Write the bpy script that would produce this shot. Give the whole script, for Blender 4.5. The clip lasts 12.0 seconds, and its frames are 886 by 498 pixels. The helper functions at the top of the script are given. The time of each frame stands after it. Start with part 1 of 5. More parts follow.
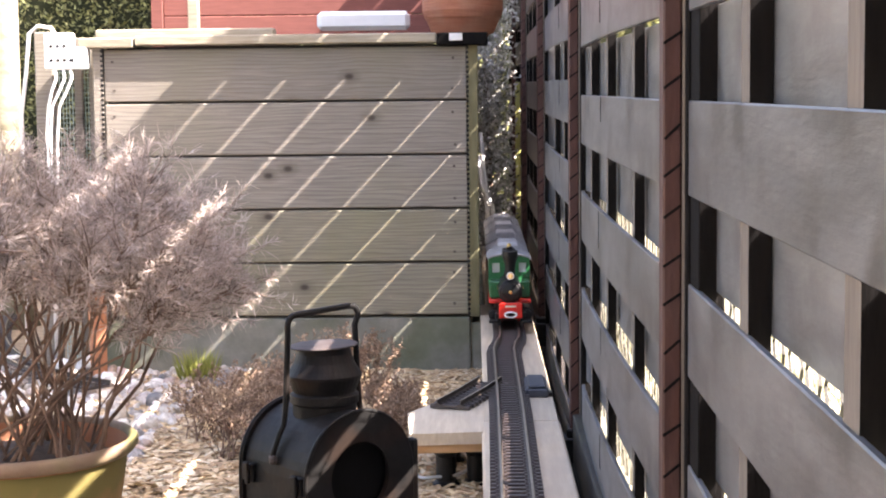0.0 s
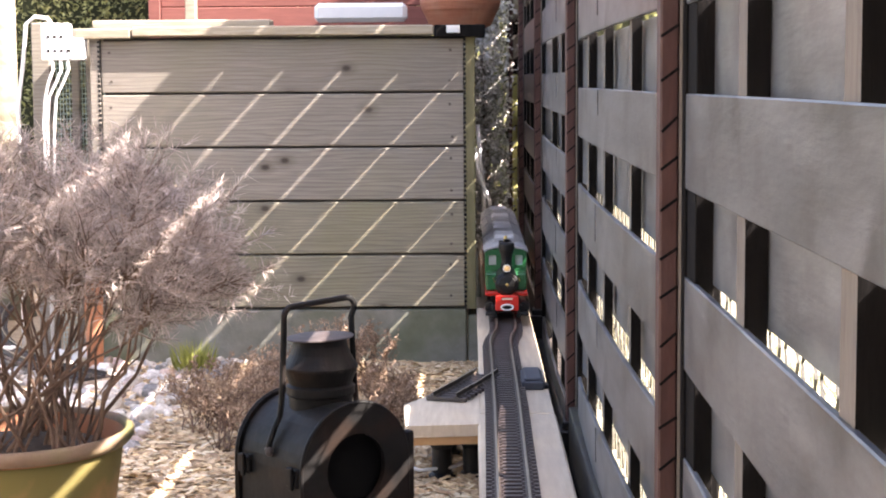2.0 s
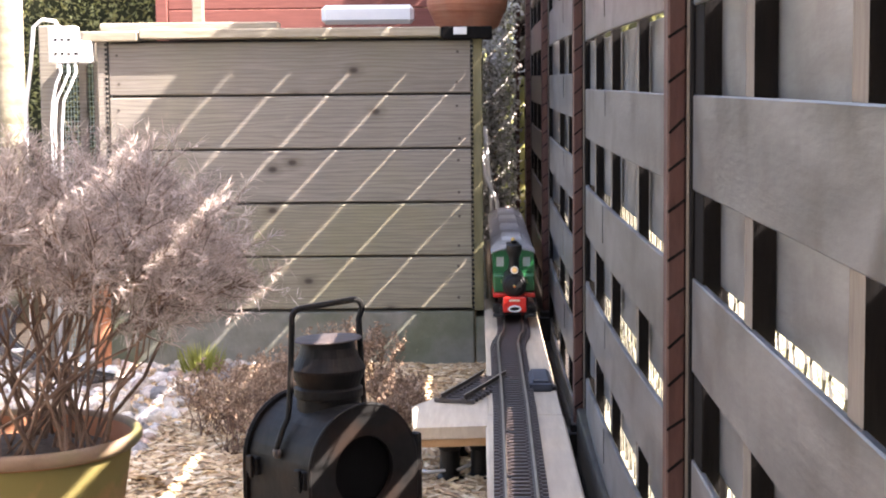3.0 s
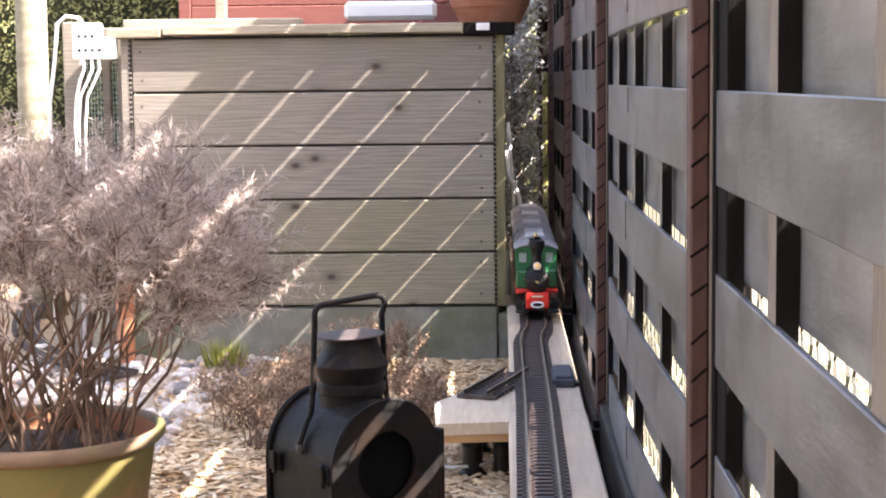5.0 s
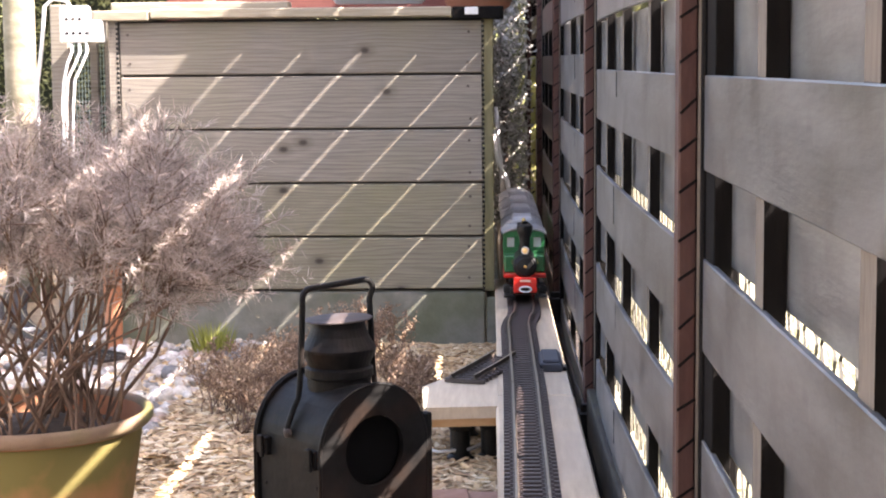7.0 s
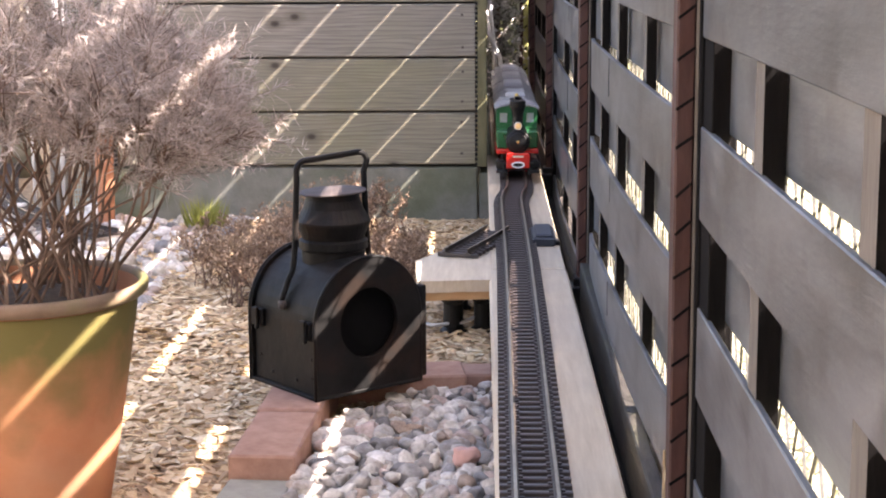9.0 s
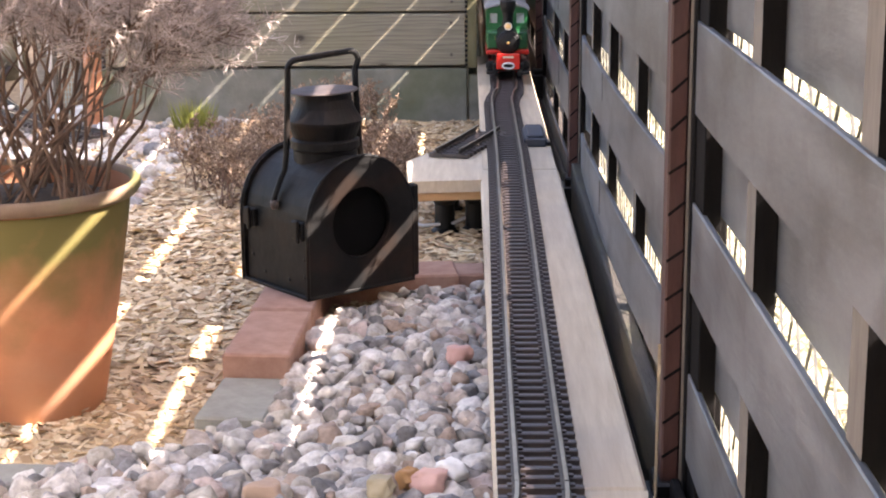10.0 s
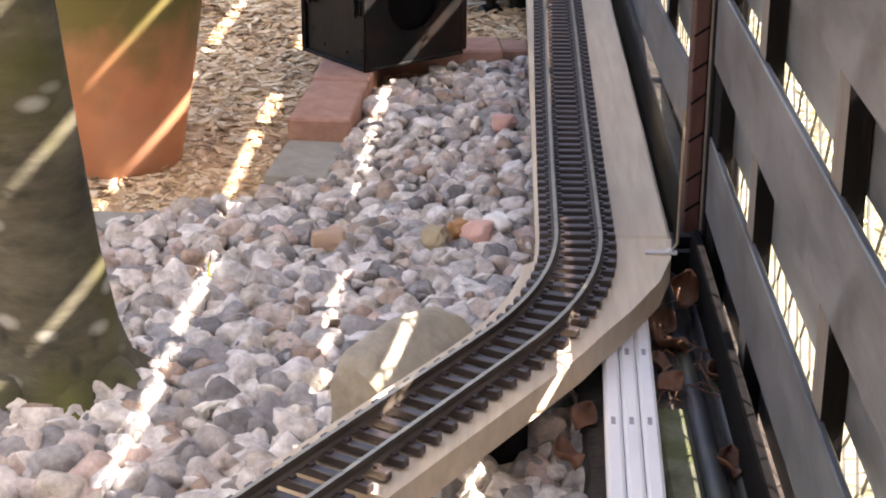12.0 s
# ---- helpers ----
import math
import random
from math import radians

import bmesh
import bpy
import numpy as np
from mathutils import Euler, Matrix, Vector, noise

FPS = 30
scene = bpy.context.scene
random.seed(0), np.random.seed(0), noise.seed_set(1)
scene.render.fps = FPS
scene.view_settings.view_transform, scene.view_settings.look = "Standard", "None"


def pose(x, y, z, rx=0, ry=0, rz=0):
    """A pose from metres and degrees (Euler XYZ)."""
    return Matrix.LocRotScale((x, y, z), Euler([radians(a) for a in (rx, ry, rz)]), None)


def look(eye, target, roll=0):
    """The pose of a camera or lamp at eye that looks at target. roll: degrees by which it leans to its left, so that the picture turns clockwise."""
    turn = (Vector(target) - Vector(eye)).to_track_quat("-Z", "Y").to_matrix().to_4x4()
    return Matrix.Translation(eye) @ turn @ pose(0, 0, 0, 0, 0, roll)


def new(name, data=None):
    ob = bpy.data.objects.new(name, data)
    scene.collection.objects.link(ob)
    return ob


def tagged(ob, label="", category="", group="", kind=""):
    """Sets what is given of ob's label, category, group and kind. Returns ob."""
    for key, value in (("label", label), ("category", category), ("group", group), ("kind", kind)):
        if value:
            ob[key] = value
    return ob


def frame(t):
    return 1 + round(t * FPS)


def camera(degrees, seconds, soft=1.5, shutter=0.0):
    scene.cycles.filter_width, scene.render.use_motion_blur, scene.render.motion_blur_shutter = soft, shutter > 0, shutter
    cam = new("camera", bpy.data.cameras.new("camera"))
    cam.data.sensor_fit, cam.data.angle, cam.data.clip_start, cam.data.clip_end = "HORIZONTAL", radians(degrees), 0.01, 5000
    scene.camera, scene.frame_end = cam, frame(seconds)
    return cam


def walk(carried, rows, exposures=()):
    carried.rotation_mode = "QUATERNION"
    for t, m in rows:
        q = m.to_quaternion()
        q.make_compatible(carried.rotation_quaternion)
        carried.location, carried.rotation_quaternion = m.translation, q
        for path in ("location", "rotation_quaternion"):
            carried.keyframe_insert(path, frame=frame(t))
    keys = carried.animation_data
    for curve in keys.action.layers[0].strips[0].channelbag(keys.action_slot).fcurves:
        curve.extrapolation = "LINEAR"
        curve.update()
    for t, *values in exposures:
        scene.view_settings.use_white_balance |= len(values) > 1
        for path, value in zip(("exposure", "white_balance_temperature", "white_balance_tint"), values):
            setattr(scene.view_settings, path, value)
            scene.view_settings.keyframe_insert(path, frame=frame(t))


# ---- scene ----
cam = camera(29.3, 12.0, soft=2.0)
# seconds, place, turn
ROWS = [
    (0, 0.000, 0.000, 0.660, 84.565, 0.600, 1.027),
    (0.5, 0.000, 0.000, 0.660, 84.622, 0.593, 0.959),
    (1, 0.000, 0.000, 0.660, 84.356, 0.402, 0.826),
    (1.5, 0.000, 0.000, 0.660, 84.364, 0.407, 0.825),
    (2, 0.000, 0.000, 0.660, 84.301, 0.386, 0.933),
    (2.5, 0.000, 0.000, 0.660, 84.339, 0.637, 1.194),
    (3, 0.000, 0.000, 0.660, 84.363, 0.539, 1.174),
    (5, 0.000, 0.000, 0.660, 84.233, 0.622, 1.936),
    (5.5, 0.000, 0.000, 0.660, 84.188, 0.463, 1.882),
    (6, 0.000, 0.000, 0.660, 84.101, 0.445, 1.643),
    (6.5, 0.000, 0.000, 0.660, 83.950, 0.457, 1.595),
    (6.7, 0.000, 0.000, 0.660, 83.892, 0.505, 1.602),
    (8.3, -0.0055, -0.0020, 0.6515, 81.262, -0.157, 1.016),
    (8.5, -0.0070, -0.0023, 0.6497, 80.693, -0.092, 1.154),
    (9, -0.0068, 0.0005, 0.6479, 79.649, 0.309, 1.223),
    (9.5, -0.0096, 0.0014, 0.6453, 78.602, 0.455, 1.465),
    (10, -0.0148, 0.0001, 0.6392, 76.434, 0.379, 0.764),
    (10.5, -0.0211, -0.0041, 0.6345, 73.424, 0.332, 0.419),
    (11, -0.0272, -0.0160, 0.6300, 71.279, -0.148, 1.250),
    (11.5, -0.0251, -0.0667, 0.6418, 70.526, 0.406, 1.866),
    (12, -0.0289, -0.2157, 0.6810, 69.112, -0.154, 2.141),
]
walk(cam, [(t, pose(*row)) for t, *row in ROWS], exposures=[(0, 2.61, 7200, 20), (10.4, 2.6, 7350, 21), (11.0, 2.45, 7500, 20), (12, 2.2, 7500, 20)])

# ---- sky and sun ----
SUN = Vector((1.0, -0.3, 1.05)).normalized()
sun = new("sun", bpy.data.lights.new("sun", "SUN"))
sun.data.energy, sun.data.angle, sun.data.color = 5.0, radians(0.5), (1.0, 0.98, 0.95)
sun.matrix_world = look(SUN * 20, (0, 0, 0))
world = bpy.data.worlds.new("sky")
scene.world = world
world.use_nodes = True
sky = world.node_tree.nodes.new("ShaderNodeTexSky")
sky.sky_type, sky.sun_disc = "NISHITA", False
sky.dust_density, sky.ozone_density = 4.0, 0.4
sky.sun_elevation = math.asin(SUN.z)
sky.sun_rotation = math.atan2(SUN.x, SUN.y)
backg = world.node_tree.nodes["Background"]
world.node_tree.links.new(sky.outputs[0], backg.inputs[0])
backg.inputs[1].default_value = 0.15


# ---- materials ----
def material(name, base, second, scale=20.0, rough=0.7, metal=0.0, stretch=(1, 1, 1), bump=0.2, fine=None,
             vary=0.0, islands=False, blotch=None, blotch_scale=3.0, blotch_amount=0.5, spec=0.5, coords="Object", distort=0.0):
    """Two-scale noise between two colours; blotch: a third colour in large stains; vary: spread of brightness from piece to piece."""
    m = bpy.data.materials.new(name)
    m.use_nodes = True
    nt = m.node_tree
    N, L = nt.nodes, nt.links
    b = N["Principled BSDF"]
    b.inputs["Roughness"].default_value, b.inputs["Metallic"].default_value = rough, metal
    b.inputs["Specular IOR Level"].default_value = spec
    tc = N.new("ShaderNodeTexCoord")
    mp = N.new("ShaderNodeMapping")
    mp.inputs["Scale"].default_value = stretch
    L.new(tc.outputs[coords], mp.inputs[0])
    n1 = N.new("ShaderNodeTexNoise")
    n1.inputs["Scale"].default_value, n1.inputs["Detail"].default_value = scale, 6
    n1.inputs["Roughness"].default_value = 0.65
    n1.inputs["Distortion"].default_value = distort
    L.new(mp.outputs[0], n1.inputs["Vector"])
    ramp = N.new("ShaderNodeValToRGB")
    ramp.color_ramp.elements[0].position, ramp.color_ramp.elements[1].position = 0.32, 0.68
    ramp.color_ramp.elements[0].color, ramp.color_ramp.elements[1].color = (*base, 1), (*second, 1)
    L.new(n1.outputs["Fac"], ramp.inputs[0])
    col = ramp.outputs[0]
    if blotch:
        n2 = N.new("ShaderNodeTexNoise")
        n2.inputs["Scale"].default_value, n2.inputs["Detail"].default_value = blotch_scale, 4
        L.new(tc.outputs[coords], n2.inputs["Vector"])
        r2 = N.new("ShaderNodeValToRGB")
        r2.color_ramp.elements[0].position, r2.color_ramp.elements[1].position = 0.48, 0.66
        r2.color_ramp.elements[0].color = (0, 0, 0, 1)
        r2.color_ramp.elements[1].color = (blotch_amount,) * 3 + (1,)
        L.new(n2.outputs["Fac"], r2.inputs[0])
        mix = N.new("ShaderNodeMix")
        mix.data_type = "RGBA"
        L.new(r2.outputs[0], mix.inputs["Factor"])
        L.new(col, mix.inputs["A"])
        mix.inputs["B"].default_value = (*blotch, 1)
        col = mix.outputs["Result"]
    if vary:
        if islands:
            rnd = N.new("ShaderNodeNewGeometry").outputs["Random Per Island"]
        else:
            rnd = N.new("ShaderNodeObjectInfo").outputs["Random"]
        mr = N.new("ShaderNodeMapRange")
        mr.inputs["To Min"].default_value, mr.inputs["To Max"].default_value = 1 - vary, 1 + vary
        L.new(rnd, mr.inputs["Value"])
        hs = N.new("ShaderNodeHueSaturation")
        L.new(mr.outputs[0], hs.inputs["Value"])
        L.new(col, hs.inputs["Color"])
        col = hs.outputs[0]
    L.new(col, b.inputs["Base Color"])
    if bump:
        n3 = N.new("ShaderNodeTexNoise")
        n3.inputs["Scale"].default_value, n3.inputs["Detail"].default_value = fine or scale * 3, 5
        L.new(mp.outputs[0], n3.inputs["Vector"])
        bp = N.new("ShaderNodeBump")
        bp.inputs["Strength"].default_value, bp.inputs["Distance"].default_value = bump, 0.004
        L.new(n3.outputs["Fac"], bp.inputs["Height"])
        L.new(bp.outputs[0], b.inputs["Normal"])
    return m


def palette(name, colours, rough=0.75, grain=60.0, bump=0.25, amount=0.35, low=(0.55, 0.53, 0.51)):
    """Each loose piece of a heap takes one of the colours, with grain over it."""
    m = material(name, low, (1, 1, 1), grain, rough, bump=bump)
    nt = m.node_tree
    N, L = nt.nodes, nt.links
    b = N["Principled BSDF"]
    geo = N.new("ShaderNodeNewGeometry")
    rp = N.new("ShaderNodeValToRGB")
    rp.color_ramp.interpolation = "CONSTANT"
    while len(rp.color_ramp.elements) < len(colours):
        rp.color_ramp.elements.new(0.5)
    for i, c in enumerate(colours):
        rp.color_ramp.elements[i].position = i / len(colours)
        rp.color_ramp.elements[i].color = (*c, 1)
    L.new(geo.outputs["Random Per Island"], rp.inputs[0])
    mix = N.new("ShaderNodeMix")
    mix.data_type, mix.blend_type = "RGBA", "MULTIPLY"
    mix.inputs["Factor"].default_value = amount * 2
    ramp = [n for n in N if n.type == "VALTORGB" and n != rp][0]
    L.new(rp.outputs[0], mix.inputs["A"])
    L.new(ramp.outputs[0], mix.inputs["B"])
    L.new(mix.outputs["Result"], b.inputs["Base Color"])
    return m


def stain_band(m, colour, z0, z1, scale, amount):
    """A ragged stain that thins out between two heights of the object."""
    N, L = m.node_tree.nodes, m.node_tree.links
    b = N["Principled BSDF"]
    old = b.inputs["Base Color"].links[0].from_socket
    tc, sep, nz = N.new("ShaderNodeTexCoord"), N.new("ShaderNodeSeparateXYZ"), N.new("ShaderNodeTexNoise")
    nz.inputs["Scale"].default_value, nz.inputs["Detail"].default_value = scale, 6
    L.new(tc.outputs["Object"], sep.inputs[0])
    L.new(tc.outputs["Object"], nz.inputs["Vector"])
    mr = N.new("ShaderNodeMapRange")
    mr.inputs["From Min"].default_value, mr.inputs["From Max"].default_value = z0, z1
    L.new(sep.outputs["Z"], mr.inputs["Value"])
    add = N.new("ShaderNodeMath")
    add.operation = "ADD"
    L.new(mr.outputs[0], add.inputs[0])
    L.new(nz.outputs["Fac"], add.inputs[1])
    rp = N.new("ShaderNodeMapRange")
    rp.inputs["From Min"].default_value, rp.inputs["From Max"].default_value, rp.inputs["To Max"].default_value = 0.75, 1.25, amount
    L.new(add.outputs[0], rp.inputs["Value"])
    mix = N.new("ShaderNodeMix")
    mix.data_type = "RGBA"
    L.new(rp.outputs[0], mix.inputs["Factor"])
    L.new(old, mix.inputs["A"])
    mix.inputs["B"].default_value = (*colour, 1)
    L.new(mix.outputs["Result"], b.inputs["Base Color"])


def knots(m, colour, density, size, stretch=(1, 1, 1.7), amount=0.85, flat=False):
    """Dark oval knots scattered over planks, different on each plank."""
    N, L = m.node_tree.nodes, m.node_tree.links
    b = N["Principled BSDF"]
    old = b.inputs["Base Color"].links[0].from_socket
    tc, mp, oi = N.new("ShaderNodeTexCoord"), N.new("ShaderNodeMapping"), N.new("ShaderNodeObjectInfo")
    sc = N.new("ShaderNodeVectorMath")
    sc.operation = "SCALE"
    sc.inputs["Scale"].default_value = 30
    comb = N.new("ShaderNodeCombineXYZ")
    L.new(oi.outputs["Random"], comb.inputs[0])
    L.new(oi.outputs["Random"], comb.inputs[2])
    L.new(comb.outputs[0], sc.inputs[0])
    L.new(sc.outputs[0], mp.inputs["Location"])
    mp.inputs["Scale"].default_value = stretch
    L.new(tc.outputs["Object"], mp.inputs[0])
    vo = N.new("ShaderNodeTexVoronoi")
    vo.inputs["Scale"].default_value = density
    if flat:
        vo.voronoi_dimensions = "2D"
        sep, xz = N.new("ShaderNodeSeparateXYZ"), N.new("ShaderNodeCombineXYZ")
        L.new(mp.outputs[0], sep.inputs[0])
        L.new(sep.outputs["X"], xz.inputs["X"])
        L.new(sep.outputs["Z"], xz.inputs["Y"])
        L.new(xz.outputs[0], vo.inputs["Vector"])
    else:
        L.new(mp.outputs[0], vo.inputs["Vector"])
    rp = N.new("ShaderNodeValToRGB")
    e = rp.color_ramp.elements
    e[0].position, e[0].color = size * 0.4, (amount, amount, amount, 1)
    e[1].position, e[1].color = size, (0, 0, 0, 1)
    L.new(vo.outputs["Distance"], rp.inputs[0])
    mix = N.new("ShaderNodeMix")
    mix.data_type = "RGBA"
    L.new(rp.outputs[0], mix.inputs["Factor"])
    L.new(old, mix.inputs["A"])
    mix.inputs["B"].default_value = (*colour, 1)
    L.new(mix.outputs["Result"], b.inputs["Base Color"])


def grain(m, dark, lines, depth):
    """Thin year-ring lines that run along a plank and close into arches, different on each plank."""
    N, L = m.node_tree.nodes, m.node_tree.links
    b = N["Principled BSDF"]
    old = b.inputs["Base Color"].links[0].from_socket
    tc, mp, oi = N.new("ShaderNodeTexCoord"), N.new("ShaderNodeMapping"), N.new("ShaderNodeObjectInfo")
    mul = N.new("ShaderNodeMath")
    mul.operation, mul.inputs[1].default_value = "MULTIPLY", 40
    comb = N.new("ShaderNodeCombineXYZ")
    L.new(oi.outputs["Random"], mul.inputs[0])
    L.new(mul.outputs[0], comb.inputs[0])
    L.new(mul.outputs[0], comb.inputs[1])
    L.new(comb.outputs[0], mp.inputs["Location"])
    mp.inputs["Scale"].default_value = (0.16, 1, 1)
    L.new(tc.outputs["Object"], mp.inputs[0])
    wv = N.new("ShaderNodeTexWave")
    wv.wave_type, wv.bands_direction, wv.wave_profile = "BANDS", "Z", "SAW"
    wv.inputs["Scale"].default_value, wv.inputs["Distortion"].default_value = lines, 16.0
    wv.inputs["Detail"].default_value, wv.inputs["Detail Scale"].default_value, wv.inputs["Detail Roughness"].default_value = 3.0, 0.35, 0.6
    L.new(mp.outputs[0], wv.inputs["Vector"])
    rp = N.new("ShaderNodeValToRGB")
    e = rp.color_ramp.elements
    e[0].position, e[0].color = 0.0, (0, 0, 0, 1)
    e[1].position, e[1].color = 1.0, (depth, depth, depth, 1)
    e.new(0.6).color = (0.12 * depth, 0.12 * depth, 0.12 * depth, 1)
    L.new(wv.outputs["Fac"], rp.inputs[0])
    mix = N.new("ShaderNodeMix")
    mix.data_type = "RGBA"
    L.new(rp.outputs[0], mix.inputs["Factor"])
    L.new(old, mix.inputs["A"])
    mix.inputs["B"].default_value = (*dark, 1)
    L.new(mix.outputs["Result"], b.inputs["Base Color"])


M_PLANK = material("grey_brown_timber", (0.185, 0.165, 0.14), (0.285, 0.258, 0.222), 5, 0.8, stretch=(1.2, 1, 30), bump=0.3, fine=30,
                   vary=0.1, blotch=(0.25, 0.232, 0.165), blotch_scale=2.5, blotch_amount=0.5, distort=0.3)
M_PLANKGREEN = material("algae_green_timber", (0.19, 0.17, 0.125), (0.29, 0.265, 0.20), 5, 0.8, stretch=(1.2, 1, 30), bump=0.3, fine=30,
                        vary=0.08, blotch=(0.225, 0.212, 0.115), blotch_scale=3, blotch_amount=0.65, distort=0.3)
for m in (M_PLANK, M_PLANKGREEN):
    grain(m, (0.085, 0.07, 0.055), 30, 0.42)
    knots(m, (0.10, 0.08, 0.06), 3.1, 0.12, (1, 0, 1.5), 0.45, flat=True)
    knots(m, (0.04, 0.03, 0.022), 3.1, 0.05, (1, 0, 1.5), 0.9, flat=True)
M_LID = material("weathered_lid_timber", (0.235, 0.20, 0.145), (0.38, 0.34, 0.265), 10, 0.8, stretch=(1, 12, 12), bump=0.3, vary=0.1)
M_SLAT = material("weathered_grey_fence_slat", (0.061, 0.067, 0.075), (0.149, 0.160, 0.174), 3.5, 0.34, stretch=(7, 1.6, 9), bump=0.18, fine=20,
                  vary=0.16, blotch=(0.030, 0.032, 0.035), blotch_scale=11, blotch_amount=0.8, spec=1.0)
knots(M_SLAT, (0.19, 0.2, 0.21), 5, 0.42, (1, 0.5, 2), 0.4)
knots(M_SLAT, (0.03, 0.025, 0.022), 4.5, 0.05, (1.6, 0.6, 1.6))
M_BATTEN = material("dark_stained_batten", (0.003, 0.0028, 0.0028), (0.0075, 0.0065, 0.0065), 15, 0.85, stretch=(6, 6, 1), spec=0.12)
M_POST = material("red_brown_painted_post", (0.047, 0.017, 0.0135), (0.08, 0.03, 0.0235), 14, 0.65, stretch=(3, 3, 1), bump=0.25,
                  blotch=(0.07, 0.035, 0.03), blotch_scale=8, blotch_amount=0.6)
M_BOARD = material("pale_pine_board", (0.53, 0.425, 0.30), (0.67, 0.565, 0.425), 7, 0.65, stretch=(14, 1, 6), bump=0.12, vary=0.06,
                   blotch=(0.44, 0.37, 0.3), blotch_scale=5, blotch_amount=0.5)
M_CONCRETE = material("mossy_concrete", (0.15, 0.15, 0.12), (0.25, 0.245, 0.21), 12, 0.9, bump=0.4, fine=120,
                      blotch=(0.09, 0.11, 0.05), blotch_scale=5, blotch_amount=0.6)
M_TIE = material("dark_brown_plastic_sleeper", (0.022, 0.014, 0.0125), (0.048, 0.033, 0.03), 60, 0.42, bump=0.1, spec=0.8)
M_RAIL = material("polished_rail_head", (0.30, 0.255, 0.19), (0.46, 0.40, 0.31), 40, 0.34, 0.8, bump=0.05)
M_RAILSIDE = material("tarnished_brown_rail_side", (0.035, 0.026, 0.02), (0.075, 0.058, 0.044), 40, 0.55, bump=0.05)
M_LANTERN = material("sooty_black_steel", (0.0065, 0.0064, 0.0064), (0.017, 0.0165, 0.016), 18, 0.5, 0.0, bump=0.35, fine=45,
                     blotch=(0.04, 0.022, 0.014), blotch_scale=14, blotch_amount=0.4, spec=0.14)
# Lining of the opening, darker than the steel around it.
M_INSIDE = material("near_black_inside", (0.002, 0.002, 0.002), (0.004, 0.004, 0.004), 20, 0.95, spec=0.1)
M_TERRA = material("terracotta", (0.42, 0.17, 0.085), (0.54, 0.25, 0.14), 9, 0.8, bump=0.15, blotch=(0.40, 0.26, 0.18), blotch_scale=5, blotch_amount=0.6)
M_SOIL = material("dry_potting_soil", (0.05, 0.035, 0.025), (0.11, 0.08, 0.06), 60, 0.95, bump=0.6)
M_TWIG = material("dry_grey_twig", (0.10, 0.058, 0.038), (0.24, 0.155, 0.11), 30, 0.85, vary=0.35, islands=True, bump=0)
M_DRYLEAF = material("dry_mauve_grey_leaf", (0.33, 0.26, 0.23), (0.60, 0.525, 0.485), 20, 0.85, vary=0.4, islands=True, bump=0)
M_HSTEM = material("heather_stem", (0.10, 0.055, 0.035), (0.2, 0.12, 0.08), 30, 0.85, vary=0.3, islands=True, bump=0)
M_HEATHER = material("dead_heather", (0.15, 0.08, 0.045), (0.48, 0.35, 0.25), 25, 0.85, vary=0.4, islands=True, bump=0)
M_GRASS = material("grass", (0.17, 0.185, 0.03), (0.33, 0.34, 0.08), 25, 0.7, vary=0.3, islands=True, bump=0)
M_BARK = material("mossy_grey_bark", (0.04, 0.036, 0.022), (0.13, 0.12, 0.08), 12, 0.9, stretch=(1, 1, 2.8), bump=0.9, fine=30,
                  blotch=(0.085, 0.085, 0.015), blotch_scale=7, blotch_amount=0.9)
knots(M_BARK, (0.40, 0.40, 0.35), 15, 0.26, (1, 1, 2), 0.75)
knots(M_BARK, (0.02, 0.018, 0.012), 26, 0.22, (1, 1, 0.6), 0.6)
M_PEBBLE = palette("mixed_river_pebble", [(0.714, 0.665, 0.612), (0.548, 0.511, 0.476), (0.854, 0.795, 0.725), (0.409, 0.387, 0.372), (0.645, 0.539, 0.462), (0.891, 0.851, 0.818),
                                          (0.621, 0.560, 0.471), (0.461, 0.448, 0.441), (0.663, 0.522, 0.462), (0.784, 0.730, 0.664), (0.242, 0.233, 0.228), (0.470, 0.351, 0.274),
                                          (0.855, 0.804, 0.722), (0.391, 0.357, 0.326), (0.670, 0.597, 0.545), (0.611, 0.582, 0.546), (0.901, 0.870, 0.812), (0.327, 0.317, 0.315)], 0.7, 75, 0.7, 0.5, (0.50, 0.475, 0.455))
M_CHIP = palette("pale_bark_chip", [(0.648, 0.464, 0.281), (0.799, 0.637, 0.421), (0.497, 0.335, 0.194), (0.864, 0.734, 0.529), (0.713, 0.551, 0.356), (0.389, 0.270, 0.162), (0.594, 0.410, 0.238), (0.756, 0.562, 0.324)], 0.85, 60, 0.2)
M_BRICK = material("red_clinker_brick", (0.30, 0.16, 0.115), (0.43, 0.26, 0.195), 30, 0.85, bump=0.35, vary=0.1)
M_MULCH = material("mulch_ground", (0.24, 0.17, 0.105), (0.50, 0.37, 0.23), 45, 0.95, bump=0.8, fine=90)
M_HEDGE = material("hedge_leaf", (0.11, 0.125, 0.04), (0.38, 0.38, 0.17), 12, 0.6, vary=0.5, islands=True, bump=0)
M_SHED = material("falu_red_boards", (0.135, 0.042, 0.034), (0.19, 0.064, 0.052), 10, 0.8, stretch=(1, 12, 12), bump=0.2, vary=0.06)
M_WHITE = material("white_plastic", (0.72, 0.73, 0.74), (0.8, 0.8, 0.8), 10, 0.45, bump=0.03)
M_BLACK = material("black_plastic", (0.004, 0.004, 0.0045), (0.009, 0.009, 0.0095), 25, 0.42, bump=0.08, spec=0.35)
M_MARK = material("grey_print", (0.25, 0.25, 0.27), (0.32, 0.32, 0.34), 30, 0.6, bump=0)
